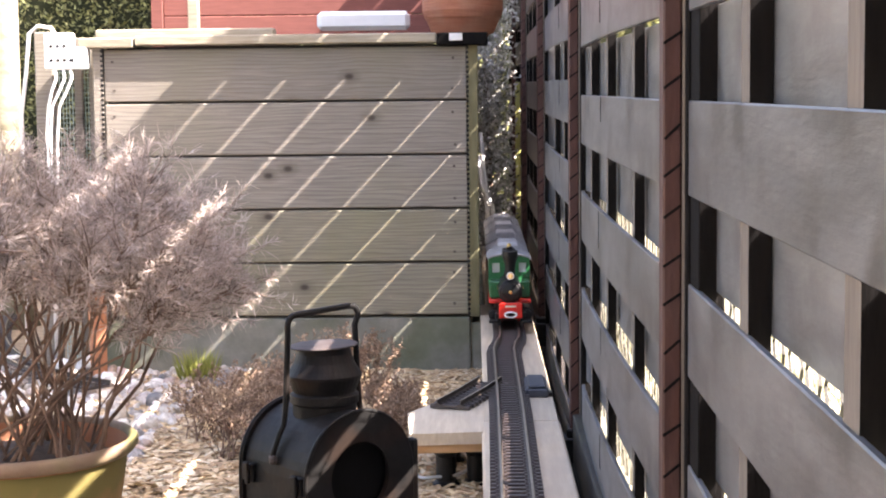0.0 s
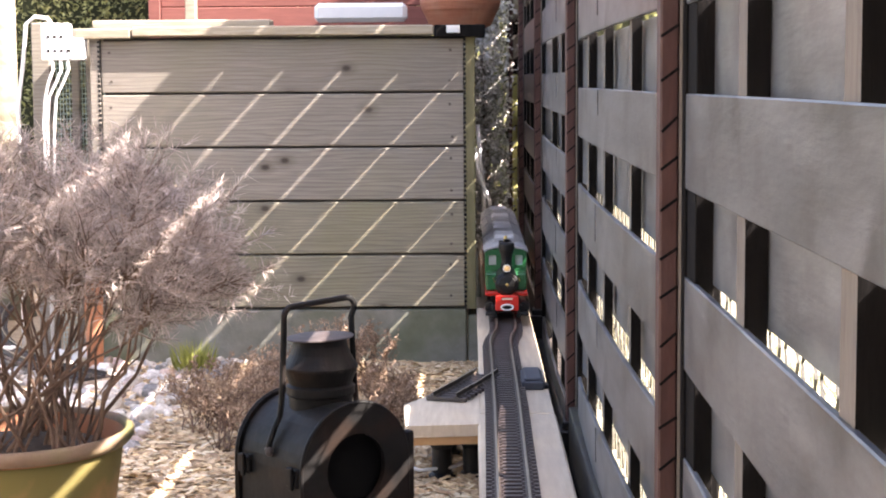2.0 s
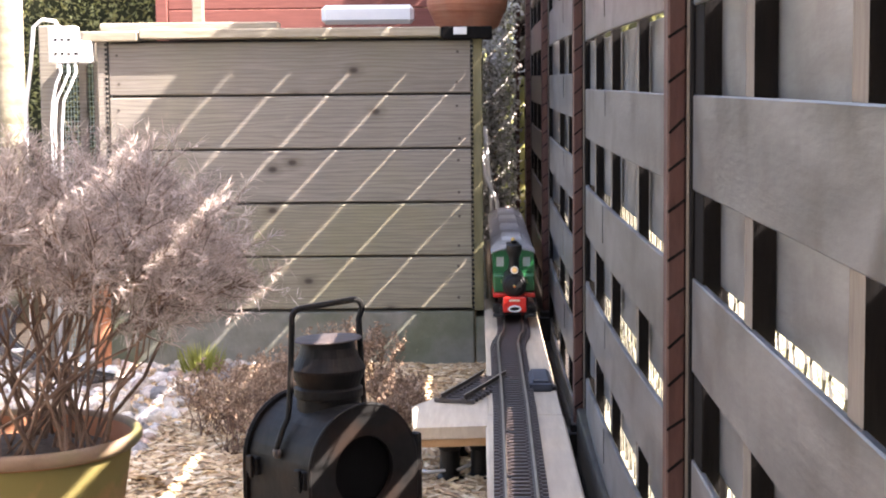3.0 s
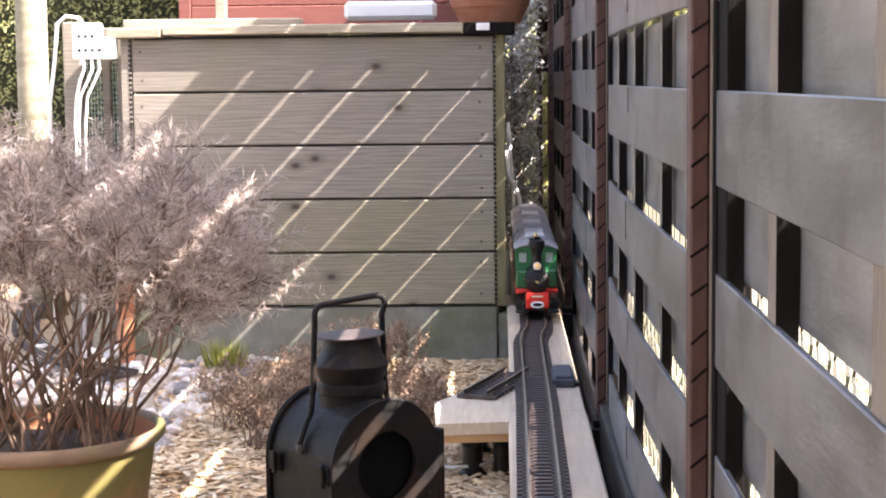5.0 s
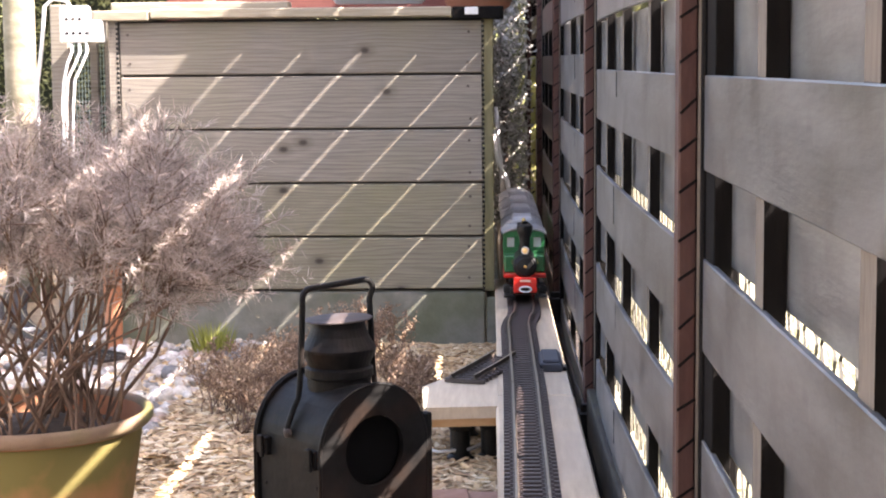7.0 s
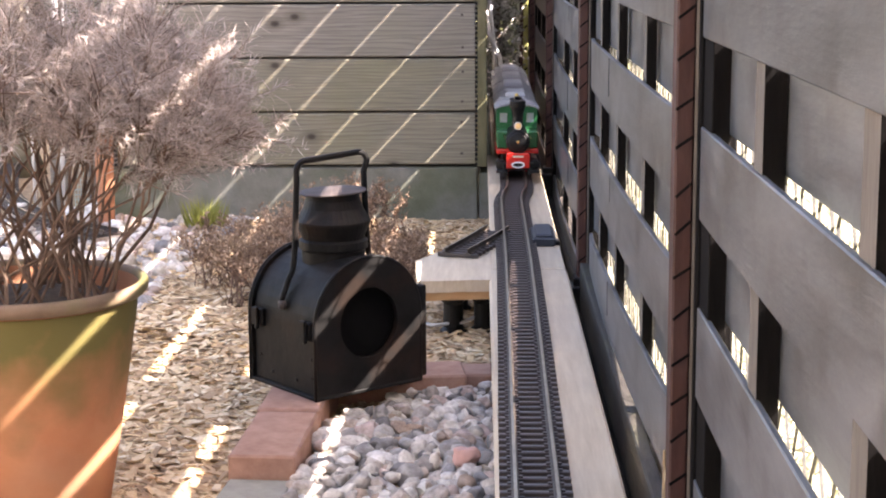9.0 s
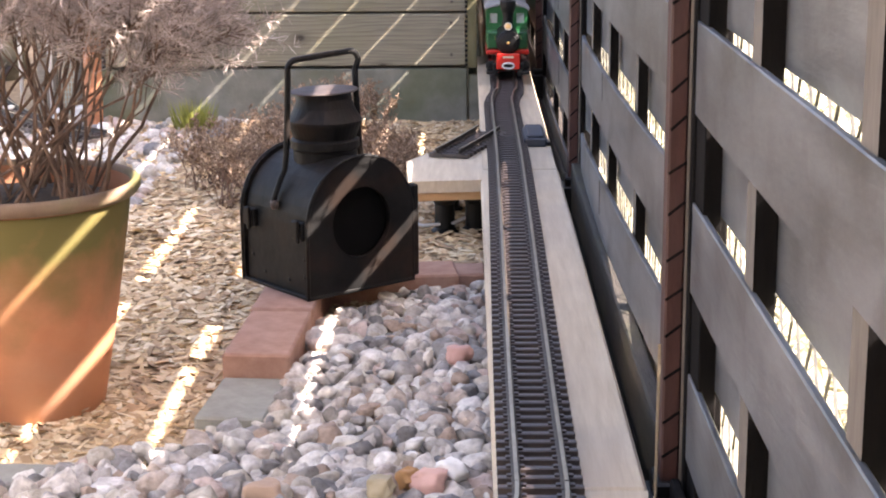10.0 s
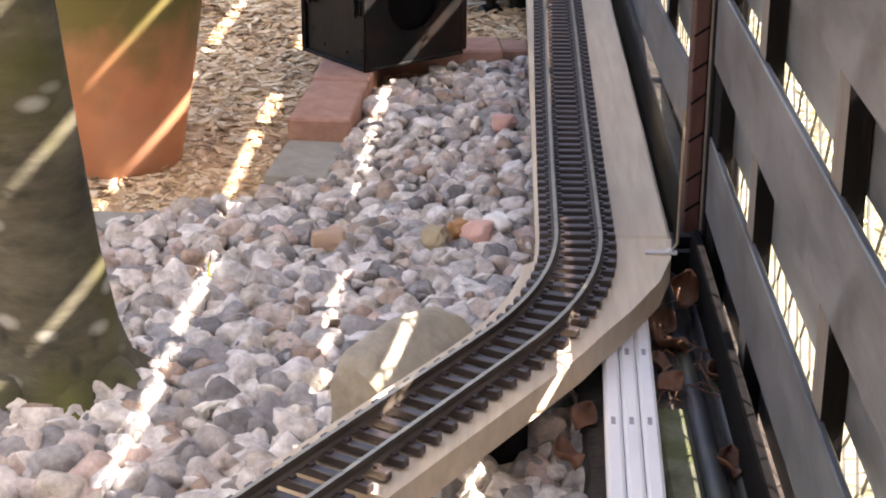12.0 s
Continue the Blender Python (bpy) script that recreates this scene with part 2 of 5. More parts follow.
M_WIRE = material("galvanised_wire", (0.035, 0.035, 0.032), (0.08, 0.08, 0.073), 40, 0.5, 0.6, bump=0)
M_GREEN = material("green_locomotive_paint", (0.012, 0.10, 0.035), (0.016, 0.13, 0.045), 10, 0.35, bump=0.02)
M_RED = material("bright_red_paint", (0.55, 0.02, 0.012), (0.65, 0.03, 0.018), 10, 0.35, bump=0.02)
M_ROOF = material("silver_grey_roof", (0.29, 0.295, 0.31), (0.38, 0.385, 0.40), 12, 0.45, bump=0.05)
M_CREAM = material("cream_paint", (0.62, 0.55, 0.42), (0.7, 0.62, 0.5), 12, 0.5, bump=0.02)


# ---- mesh helpers ----
rng = random.Random(7)


def lerp(table, v):
    """Piecewise linear value from rows (position, value)."""
    if v <= table[0][0]:
        return table[0][1]
    for (a, va), (b, vb) in zip(table, table[1:]):
        if v <= b:
            return va + (vb - va) * (v - a) / (b - a)
    return table[-1][1]


def finish(bm, name, mat, smooth=False):
    me = bpy.data.meshes.new(name)
    bmesh.ops.recalc_face_normals(bm, faces=bm.faces)
    if smooth:
        for f in bm.faces:
            f.smooth = True
    bm.to_mesh(me)
    bm.free()
    me.materials.append(mat)
    return me


def part(name, bm, mat, parent=None, label="", smooth=False):
    """Links a bmesh as one mesh object, under a thing or a part."""
    ob = new(name, finish(bm, name, mat, smooth))
    ob.parent = parent
    return tagged(ob, label)


def thing(name, at, label, category, group="", turn=0):
    ob = new(name)
    ob.empty_display_size = 0.05
    ob.matrix_basis = pose(*at, 0, 0, turn)
    return tagged(ob, label, category, group)


def box(bm, x0, x1, y0, y1, z0, z1, bevel=0.0, m=None):
    mat = Matrix.Translation(((x0 + x1) / 2, (y0 + y1) / 2, (z0 + z1) / 2)) @ Matrix.Diagonal((x1 - x0, y1 - y0, z1 - z0, 1))
    r = bmesh.ops.create_cube(bm, size=1, matrix=(m or Matrix()) @ mat)
    if bevel:
        edges = list({e for v in r["verts"] for e in v.link_edges})
        bmesh.ops.bevel(bm, geom=edges, offset=bevel, segments=1, affect="EDGES", clamp_overlap=True)
    return bm


def boxes(*rows, bevel=0.0):
    bm = bmesh.new()
    for r in rows:
        box(bm, *r, bevel=bevel)
    return bm


def tube(bm, pts, r, n=8, r_end=None):
    """A round bar along points."""
    pts = [Vector(p) for p in pts]
    rings = []
    for i, p in enumerate(pts):
        d = (pts[min(i + 1, len(pts) - 1)] - pts[max(i - 1, 0)]).normalized()
        side = d.orthogonal().normalized() if i == 0 else (side - d * side.dot(d)).normalized()
        up = d.cross(side)
        rr = r if r_end is None else r + (r_end - r) * i / (len(pts) - 1)
        rings.append([bm.verts.new(p + rr * (math.cos(a) * side + math.sin(a) * up)) for a in [2 * math.pi * k / n for k in range(n)]])
    for a, b in zip(rings, rings[1:]):
        for k in range(n):
            bm.faces.new((a[k], a[(k + 1) % n], b[(k + 1) % n], b[k]))
    bm.faces.new(rings[0][::-1])
    bm.faces.new(rings[-1])
    return bm


def lathe(bm, profile, n=32, at=(0, 0, 0), m=None, wob=0.0, caps=(True, True)):
    """A turned body from rows (radius, height)."""
    m = m or Matrix()
    rings = []
    for r, z in profile:
        rings.append([bm.verts.new(m @ (Vector(at) + Vector((r * (1 + wob * math.sin(3 * a + z * 20)) * math.cos(a), r * math.sin(a), z))))
                      for a in [2 * math.pi * k / n for k in range(n)]])
    for a, b in zip(rings, rings[1:]):
        for k in range(n):
            bm.faces.new((a[k], a[(k + 1) % n], b[(k + 1) % n], b[k]))
    if caps[0]:
        bm.faces.new(rings[0][::-1])
    if caps[1]:
        bm.faces.new(rings[-1])
    return bm


def slab(bm, outline, z0, z1):
    """A flat plate from a plan outline."""
    lo = [bm.verts.new((x, y, z0)) for x, y in outline]
    hi = [bm.verts.new((x, y, z1)) for x, y in outline]
    n = len(outline)
    bm.faces.new(lo[::-1])
    bm.faces.new(hi)
    for k in range(n):
        bm.faces.new((lo[k], lo[(k + 1) % n], hi[(k + 1) % n], hi[k]))
    return bm


def soup(name, verts, faces, mat, smooth=False, parent=None):
    me = bpy.data.meshes.new(name)
    me.from_pydata(verts, [], faces)
    me.materials.append(mat)
    if smooth:
        me.polygons.foreach_set("use_smooth", [True] * len(me.polygons))
    me.update()
    ob = new(name, me)
    ob.parent = parent
    return ob


# ---- ground ----
GROUND = [(1.5, -0.089), (2.16, -0.1), (2.6, -0.097), (3.1, -0.085), (4.7, -0.12)]


def ground_z(x, y):
    z = lerp(GROUND, y)
    if x > 0.05:
        z = lerp([(1.45, -0.03), (1.6, -0.07)], y) if x < 0.17 else -0.07
    return z + 0.006 * noise.noise((x * 4, y * 4, 0))


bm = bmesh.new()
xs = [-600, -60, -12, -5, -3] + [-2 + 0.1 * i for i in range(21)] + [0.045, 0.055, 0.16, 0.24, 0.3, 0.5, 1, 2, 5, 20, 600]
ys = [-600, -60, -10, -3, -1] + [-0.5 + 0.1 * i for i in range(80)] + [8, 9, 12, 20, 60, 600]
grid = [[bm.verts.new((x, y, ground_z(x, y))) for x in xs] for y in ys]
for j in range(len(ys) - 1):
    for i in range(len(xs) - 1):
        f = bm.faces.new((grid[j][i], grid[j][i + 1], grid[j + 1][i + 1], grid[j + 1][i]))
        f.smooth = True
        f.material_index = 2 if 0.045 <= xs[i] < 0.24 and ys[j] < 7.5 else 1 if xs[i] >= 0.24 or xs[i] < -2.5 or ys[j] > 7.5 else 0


def lowered(ob):
    """Sets a thing of the near bed down on the soil, a hand below the boards."""
    c = Vector((0, 0, 0.66))
    ob.matrix_basis = Matrix.Translation(c) @ Matrix.Scale(DROP, 4) @ Matrix.Translation(-c) @ ob.matrix_basis
    return ob


DROP = 1.11
ground = part("ground", bm, M_MULCH)
M_LAWN = material("dry_lawn", (0.13, 0.13, 0.075), (0.33, 0.31, 0.23), 30, 0.9, bump=0.6, blotch=(0.22, 0.19, 0.12), blotch_scale=2.5)
ground.data.materials.append(M_LAWN)
# Much darker soil colour for the strip along the boards and fence foot.
M_DARKSOIL = material("near_black_soil", (0.012, 0.009, 0.007), (0.045, 0.034, 0.027), 45, 0.9, bump=0.8, fine=120)
ground.data.materials.append(M_DARKSOIL)
tagged(ground, "garden soil under pale bark mulch and dry lawn", "ground", kind="structure")

# ---- woven fence along the track ----
FX, PITCH, PANEL, POST0 = 0.207, 0.1745, 1.58, 1.62
FENCE_TOP = 1.735


def slat_mesh(front, length, seed, bow_most=0.01, back=0.0845, mat=M_SLAT):
    """One slat, bowed out round the uprights, pinned at both ends."""
    r = random.Random(seed)
    bm = bmesh.new()
    n, h, th = 24, 0.0885 if front else back, 0.0065
    tight = 0.0035 if bow_most > 0.005 else 0.004 if front else 0.0125
    amp, sag = bow_most + r.uniform(-0.0015, 0.0015), r.uniform(-0.002, 0.002)
    rings = []
    for i in range(n + 1):
        s = i / n
        bow = (tight + amp * math.sin(math.pi * s) ** 0.5) * (-1 if front else 1)
        y, z = (s - 0.5) * length, sag * math.sin(math.pi * s)
        e = 0.0012
        ring = [(bow - th / 2, -h / 2 + e), (bow - th / 2, h / 2 - e), (bow - th / 2 + e, h / 2), (bow + th / 2 - e, h / 2),
                (bow + th / 2, h / 2 - e), (bow + th / 2, -h / 2 + e), (bow + th / 2 - e, -h / 2), (bow - th / 2 + e, -h / 2)]
        rings.append([bm.verts.new((a, y, b + z)) for a, b in ring])
    for a, b in zip(rings, rings[1:]):
        for k in range(8):
            bm.faces.new((a[k], b[k], b[(k + 1) % 8], a[(k + 1) % 8]))
    bm.faces.new(rings[0])
    bm.faces.new(rings[-1][::-1])
    return finish(bm, "slat", mat)


M_BROWNSLAT = material("dark_brown_stained_slat", (0.028, 0.018, 0.015), (0.07, 0.048, 0.04), 4, 0.45, stretch=(7, 1.6, 9), bump=0.18, fine=20, vary=0.2, spec=0.8)
M_FOOTBOARD = material("dark_mossy_board", (0.013, 0.0105, 0.0085), (0.042, 0.036, 0.028), 14, 0.75, stretch=(6, 1, 6), bump=0.4, fine=50, blotch=(0.045, 0.045, 0.02), blotch_scale=9, blotch_amount=0.5)
WEAVE = {"flat": (0.003, 0.0885, M_SLAT), "bowed": (0.0105, 0.0905, M_SLAT), "far": (0.0105, 0.103, M_SLAT), "brown": (0.0105, 0.1, M_BROWNSLAT)}
SLATS = {(f, kind): [slat_mesh(f, PANEL - 0.05, 10 * k + f, *WEAVE[kind]) for k in range(3)] for f in (True, False) for kind in WEAVE}
def upright_mesh(half, back):
    """A dark upright whose front face is a lighter grey-brown."""
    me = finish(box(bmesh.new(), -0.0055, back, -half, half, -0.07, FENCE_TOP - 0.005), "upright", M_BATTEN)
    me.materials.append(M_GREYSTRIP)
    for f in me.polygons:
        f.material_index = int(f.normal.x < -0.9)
    return me


M_GREYSTRIP = material("grey_brown_strip", (0.10, 0.085, 0.072), (0.17, 0.15, 0.13), 12, 0.8, stretch=(6, 6, 1))
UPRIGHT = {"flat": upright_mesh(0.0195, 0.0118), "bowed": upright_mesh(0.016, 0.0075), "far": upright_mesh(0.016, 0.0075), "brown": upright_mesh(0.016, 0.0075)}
# how far each upright stands from the near end of its panel
STAND = {"flat": (0.862, 1.226, 0.52, 0.18), "bowed": (0.13, 0.53, 0.955, 1.305), "far": (0.15, 0.6, 1.02), "brown": (0.2, 0.6, 1.0, 1.4)}
bm = bmesh.new()
box(bm, -0.009, 0.014, -0.008, 0.008, -0.09, FENCE_TOP, 0.002)
FRAME = finish(bm, "frame_rail", M_BATTEN)


def fence_panel(y0, kind="bowed", row=0.6, pitch=PITCH):
    """A panel that reaches from y0 away by its length."""
    p = thing("woven_fence_panel", (FX, y0 + PANEL / 2, 0), ("dark brown stained" if kind == "brown" else "grey weathered") + " woven slat fence panel with dark uprights", "fence panel", "fence panels along the track")
    k = -4
    while True:
        z = row + pitch * k
        if z > FENCE_TOP - 0.04:
            break
        for front, zz in ((True, z), (False, z + pitch / 2 + 0.0005)):
            if zz > FENCE_TOP - 0.03 or zz < -0.06:
                continue
            s = new("slat", rng.choice(SLATS[front, kind]))
            s.parent = p
            tilt = rng.uniform(-0.12, 0.12)
            if kind == "bowed" and k < 0:
                # the lower slats of this panel fan out towards the far end
                drop = -k if front else -k - 0.5
                tilt -= 0.27 * drop ** 2
                zz += 0.0011 * drop ** 2
            s.matrix_basis = pose(0, 0, zz + rng.uniform(-0.0015, 0.0015), tilt, 0, 0)
            if front and kind in ("bowed", "far") and -4 < k < 2:
                y = {"bowed": 0.165, "far": -0.19}[kind] + rng.uniform(-0.03, 0.03)
                low = rng.uniform(-0.03, 0.012)
                bow = WEAVE[kind][0] * math.sin(math.pi * (y / (PANEL - 0.05) + 0.5)) ** 0.5 + 0.0035
                face = -bow - 0.0032
                part("crack", tube(bmesh.new(), [(face, y, low), (face, y + 0.003, (low + 0.043) / 2), (face, y - 0.001, 0.0435)], 0.0006, 4), M_BATTEN, s)
        k += 1
    for y in STAND[kind]:
        o = new("upright", UPRIGHT[kind])
        o.parent = p
        o.location = (0, y - PANEL / 2, 0)
    for s in (-1, 1):
        o = new("frame_rail", FRAME)
        o.parent = p
        o.location = (0.0, s * (PANEL / 2 - 0.03), 0)
    if kind == "flat":
        # One wide near-black piece fills the gap beside the post.
        part("end_batten", boxes((-0.0055, 0.0118, PANEL / 2 - 0.096, PANEL / 2 - 0.0385, -0.07, FENCE_TOP - 0.02), bevel=0.001), M_BATTEN, p, "wide dark batten filling the gap beside the post")
    if kind == "bowed":
        part("bottom_rail", boxes((-0.024, -0.006, -PANEL / 2 + 0.02, PANEL / 2 - 0.02, -0.11, 0.04), bevel=0.002), M_FOOTBOARD, p, "dark weathered bottom board")
    # Added dark strip that blocks the sun under the lowest slats.
    if kind == "flat":
        part("bottom_rail", boxes((-0.0225, -0.0125, -PANEL / 2 + 0.04, PANEL / 2 - 0.04, -0.095, 0.024), bevel=0.002), M_BATTEN, p)
    bm = boxes((-0.02, 0.02, -PANEL / 2 + 0.02, PANEL / 2 - 0.02, FENCE_TOP - 0.012, FENCE_TOP + 0.012), bevel=0.002)
    part("top_rail", bm, M_SLAT, p)


NOTCH = finish(box(bmesh.new(), -0.0102, 0.0102, -0.0008, 0.0008, -0.0014, 0.0014), "notch", M_BATTEN)


def fence_post(y):
    p = thing("fence_post", (FX, y, 0), "red-brown painted fence post with dark diagonal notches", "fence post", "fence posts")
    bm = bmesh.new()
    box(bm, -0.029, -0.011, -0.017, 0.017, -0.1, FENCE_TOP + 0.03, 0.002)
    part("post", bm, M_POST, p)
    bm = boxes((-0.0108, -0.0035, -0.018, 0.018, -0.1, FENCE_TOP + 0.02), bevel=0.002)
    part("back_strip", bm, M_GREYSTRIP, p, "grey strip behind the post")
    part("back_batten", boxes((-0.0033, 0.03, -0.0175, 0.0175, -0.1, FENCE_TOP + 0.015), bevel=0.002), M_BATTEN, p, "dark batten behind the post")
    z = 0.0
    while z < FENCE_TOP:
        z += 0.041 + rng.uniform(-0.006, 0.006)
        o = new("notch", NOTCH)
        o.parent = p
        o.matrix_basis = pose(-0.020, -0.0168, z, 0, -38 + rng.uniform(-6, 6), 0)
    part("foot_bracket", boxes((-0.045, 0.01, -0.03, 0.03, -0.1, -0.005), (-0.036, 0.0, -0.026, 0.026, -0.005, 0.012), bevel=0.003), M_BLACK, p, "black post bracket")


for i in range(-1, 5):
    fence_panel(POST0 + PANEL * i, "flat" if i < 0 else "bowed" if i == 0 else "far" if i == 1 else "brown", *((0.6305, 0.1705) if i > 0 else (0.6, PITCH) if i == 0 else (0.6015, 0.171)))
    fence_post(POST0 + PANEL * i)

# wire mesh of the neighbour behind the fence
mesh_fence = thing("wire_mesh_fence", (FX + 0.07, 2.0, 0), "galvanised chain-link wire mesh behind the slats", "wire fence")
bm = bmesh.new()
for i in range(-70, 88):
    side = 1 if i % 2 else -1
    tube(bm, [(0.002 * side * (-1) ** j, i * 0.04 + 0.0205 * side * (-1) ** j + rng.uniform(-0.004, 0.004), -0.06 + 0.04 * j) for j in range(21)], 0.0018, 4)
part("mesh_wire", bm, M_WIRE, mesh_fence)
part("top_wire", tube(bmesh.new(), [(0, -3, 0.74), (0, 3.6, 0.74)], 0.002, 6), M_WIRE, mesh_fence)

# unseen walls added behind and beside the camera: close the garden, shape bounce light
M_WALL = material("unseen_wall_grey", (0.215, 0.22, 0.22), (0.285, 0.29, 0.29), 9, 0.9, bump=0.3, fine=50)
tagged(part("wall_house", boxes((-1.95, 0.1, -1.7, -1.45, -0.12, 2.6)), M_WALL), "unseen grey wall added behind the camera to shape the light", "wall", kind="structure")
tagged(part("wall_side", boxes((-1.95, -1.75, -1.448, 1.4, -0.12, 2.6)), M_WALL), "unseen grey wall added beside the camera to shape the light", "wall", kind="structure")

# ---- raised bed ----
PY = 4.65
bed = thing("raised_bed", (-0.5, PY, -0.12), "grey-green timber raised bed on a mossy concrete plinth", "raised bed")
for i in range(5):
    z = 0.153 + 0.1485 * i
    bm = boxes((-0.512, 0.482, 0, 0.03, z + 0.003, z + 0.1455), bevel=0.003)
    part("plank", bm, M_PLANK if i > 1 else M_PLANKGREEN, bed)
    part("side_plank", boxes((0.484, 0.512, 0.034, 2.2, z + 0.003, z + 0.1455), bevel=0.003), M_PLANK, bed)
part("lining", boxes((-0.51, 0.48, 0.032, 0.05, 0.15, 0.9)), M_BLACK, bed, "black lining sheet")
M_OLIVE = material("olive_impregnated_timber", (0.105, 0.096, 0.045), (0.175, 0.158, 0.085), 8, 0.8, stretch=(6, 6, 1), bump=0.3)
for x, m in ((-0.528, M_PLANK), (0.498, M_OLIVE)):
    part("corner_post", boxes((x - 0.014, x + 0.014, -0.004, 0.03, 0.15, 0.9), bevel=0.002), m, bed)
M_SCREW = material("dull_screw", (0.06, 0.05, 0.04), (0.12, 0.1, 0.085), 60, 0.6, 0.3, bump=0)
SCREW = finish(lathe(bmesh.new(), [(0.0042, 0.0), (0.004, 0.0012), (0.0012, 0.0004)], 12, m=pose(0, 0, 0, 90)), "screw", M_SCREW)
for i in range(5):
    for x in (-0.485, 0.445):
        for dz in (0.03, 0.115):
            o = new("screw", SCREW)
            o.parent = bed
            o.location = (x + rng.uniform(-0.004, 0.004), -0.0002, 0.153 + 0.1485 * i + dz + rng.uniform(-0.005, 0.005))
part("plinth", boxes((-0.53, 0.486, 0.006, 0.3, -0.06, 0.148), (0.49, 0.525, 0.012, 2.2, -0.06, 0.13), bevel=0.004), M_CONCRETE, bed, "mossy concrete plinth")
part("soil", boxes((-0.5, 0.47, 0.06, 2.2, 0.5, 0.84)), M_SOIL, bed)
part("rim_board", boxes((-0.42, 0.4, -0.029, 0.1, 0.903, 0.929), bevel=0.003), M_LID, bed)
part("rim_board", boxes((-0.575, -0.425, -0.029, 0.1, 0.897, 0.925), bevel=0.003), M_LID, bed)
part("rim_board", boxes((0.402, 0.54, -0.031, 0.1, 0.895, 0.929), bevel=0.003), M_BATTEN, bed, "dark corner of the rim")
part("rim_board", boxes((-0.56, -0.06, 0.12, 0.2, 0.925, 0.952), bevel=0.003), M_LID, bed)

# ---- track bed boards ----
b1 = thing("track_board", (0, 0, 0), "pale pine board carrying the garden track", "board", "track boards")
part("plank", boxes((0.010, 0.1585, 1.537, 3.168, 0.002, 0.03), bevel=0.004), M_BOARD, b1)
b2 = thing("track_board", (0, 0, 0), "pale pine board carrying the turnout", "board", "track boards")
part("plank", boxes((0.014, 0.156, 3.172, 4.9, 0.002, 0.03), bevel=0.002), M_BOARD, b2)
b3 = thing("track_board", (0, 0, 0), "grey weathered board carrying the far track", "board", "track boards")
part("plank", boxes((0.03, 0.152, 4.905, 8.6, 0.002, 0.03), bevel=0.002), M_BOARD, b3)

for b, spots in ((b1, (1.7, 2.25, 2.75)), (b2, (3.3, 3.9, 4.5)), (b3, (5.0, 6.5, 8.0))):
    for y in spots:
        part("support", boxes((0.055, 0.12, y - 0.03, y + 0.03, -0.13, 0.0017), bevel=0.003), M_BATTEN, b, "dark wooden block")

CX, CY, RC = 0.0545 - 0.6, 1.507, 0.6


def arc_point(r, deg):
    return (CX + r * math.cos(radians(deg)), CY - r * math.sin(radians(deg)))


bc = thing("curved_track_board", (0, 0, 0), "pale plywood board cut round the track curve", "board", "track boards")
ARC = 30


def beyond(r, far):
    """A point past the end of the arc, on the straight that follows it."""
    x, y = arc_point(r, ARC)
    return (x - far * math.sin(radians(ARC)), y - far * math.cos(radians(ARC)))


outer = [(0.1585, 1.535), (0.153, 1.478), (0.136, 1.41), (0.101, 1.33)] + [arc_point(RC + 0.068 - 0.0004 * d, d) for d in (21, 25, ARC)] + [beyond(RC + 0.054, 0.27)]
inner = [beyond(RC - 0.058, 0.27)] + [arc_point(RC - 0.056, d) for d in range(ARC, 4, -4)] + [(0.006, 1.46), (0.010, 1.535)]
part("plank", slab(bmesh.new(), (outer + inner)[::-1], 0.0, 0.0285), M_BOARD, bc)
for d in (4, 16, 29):
    x, y = arc_point(RC, d)
    part("support", boxes((x - 0.02, x + 0.02, y - 0.02, y + 0.02, -0.12, -0.0003), bevel=0.003), M_BATTEN, bc, "dark wooden block")

# ---- track ----
TIE_Z, RAIL_Z = 0.03, 0.05
bm = bmesh.new()
box(bm, -0.0415, 0.0415, -0.0047, 0.0047, 0, 0.0085, 0.001)
for x in (-0.03, -0.0165, 0.0165, 0.03):
    box(bm, x - 0.0024, x + 0.0024, -0.003, 0.003, 0.008, 0.0108)
TIE = finish(bm, "sleeper", M_TIE)


def rail_bm(pts):
    bm = bmesh.new()
    prof = [(-0.0045, 0.0085), (-0.0045, 0.0105), (-0.001, 0.012), (-0.001, 0.0165), (-0.002, 0.0175), (-0.002, 0.02),
            (0.002, 0.02), (0.002, 0.0175), (0.001, 0.0165), (0.001, 0.012), (0.0045, 0.0105), (0.0045, 0.0085)]
    rings = []
    for i, p in enumerate(pts):
        a, b = pts[max(i - 1, 0)], pts[min(i + 1, len(pts) - 1)]
        d = (Vector(b) - Vector(a)).normalized()
        nx, ny = d.y, -d.x
        rings.append([bm.verts.new((p[0] + nx * u, p[1] + ny * u, v)) for u, v in prof])
    for a, b in zip(rings, rings[1:]):
        for k in range(len(prof)):
            bm.faces.new((a[k], b[k], b[(k + 1) % len(prof)], a[(k + 1) % len(prof)]))
    bm.faces.new(rings[0])
    bm.faces.new(rings[-1][::-1])
    return bm


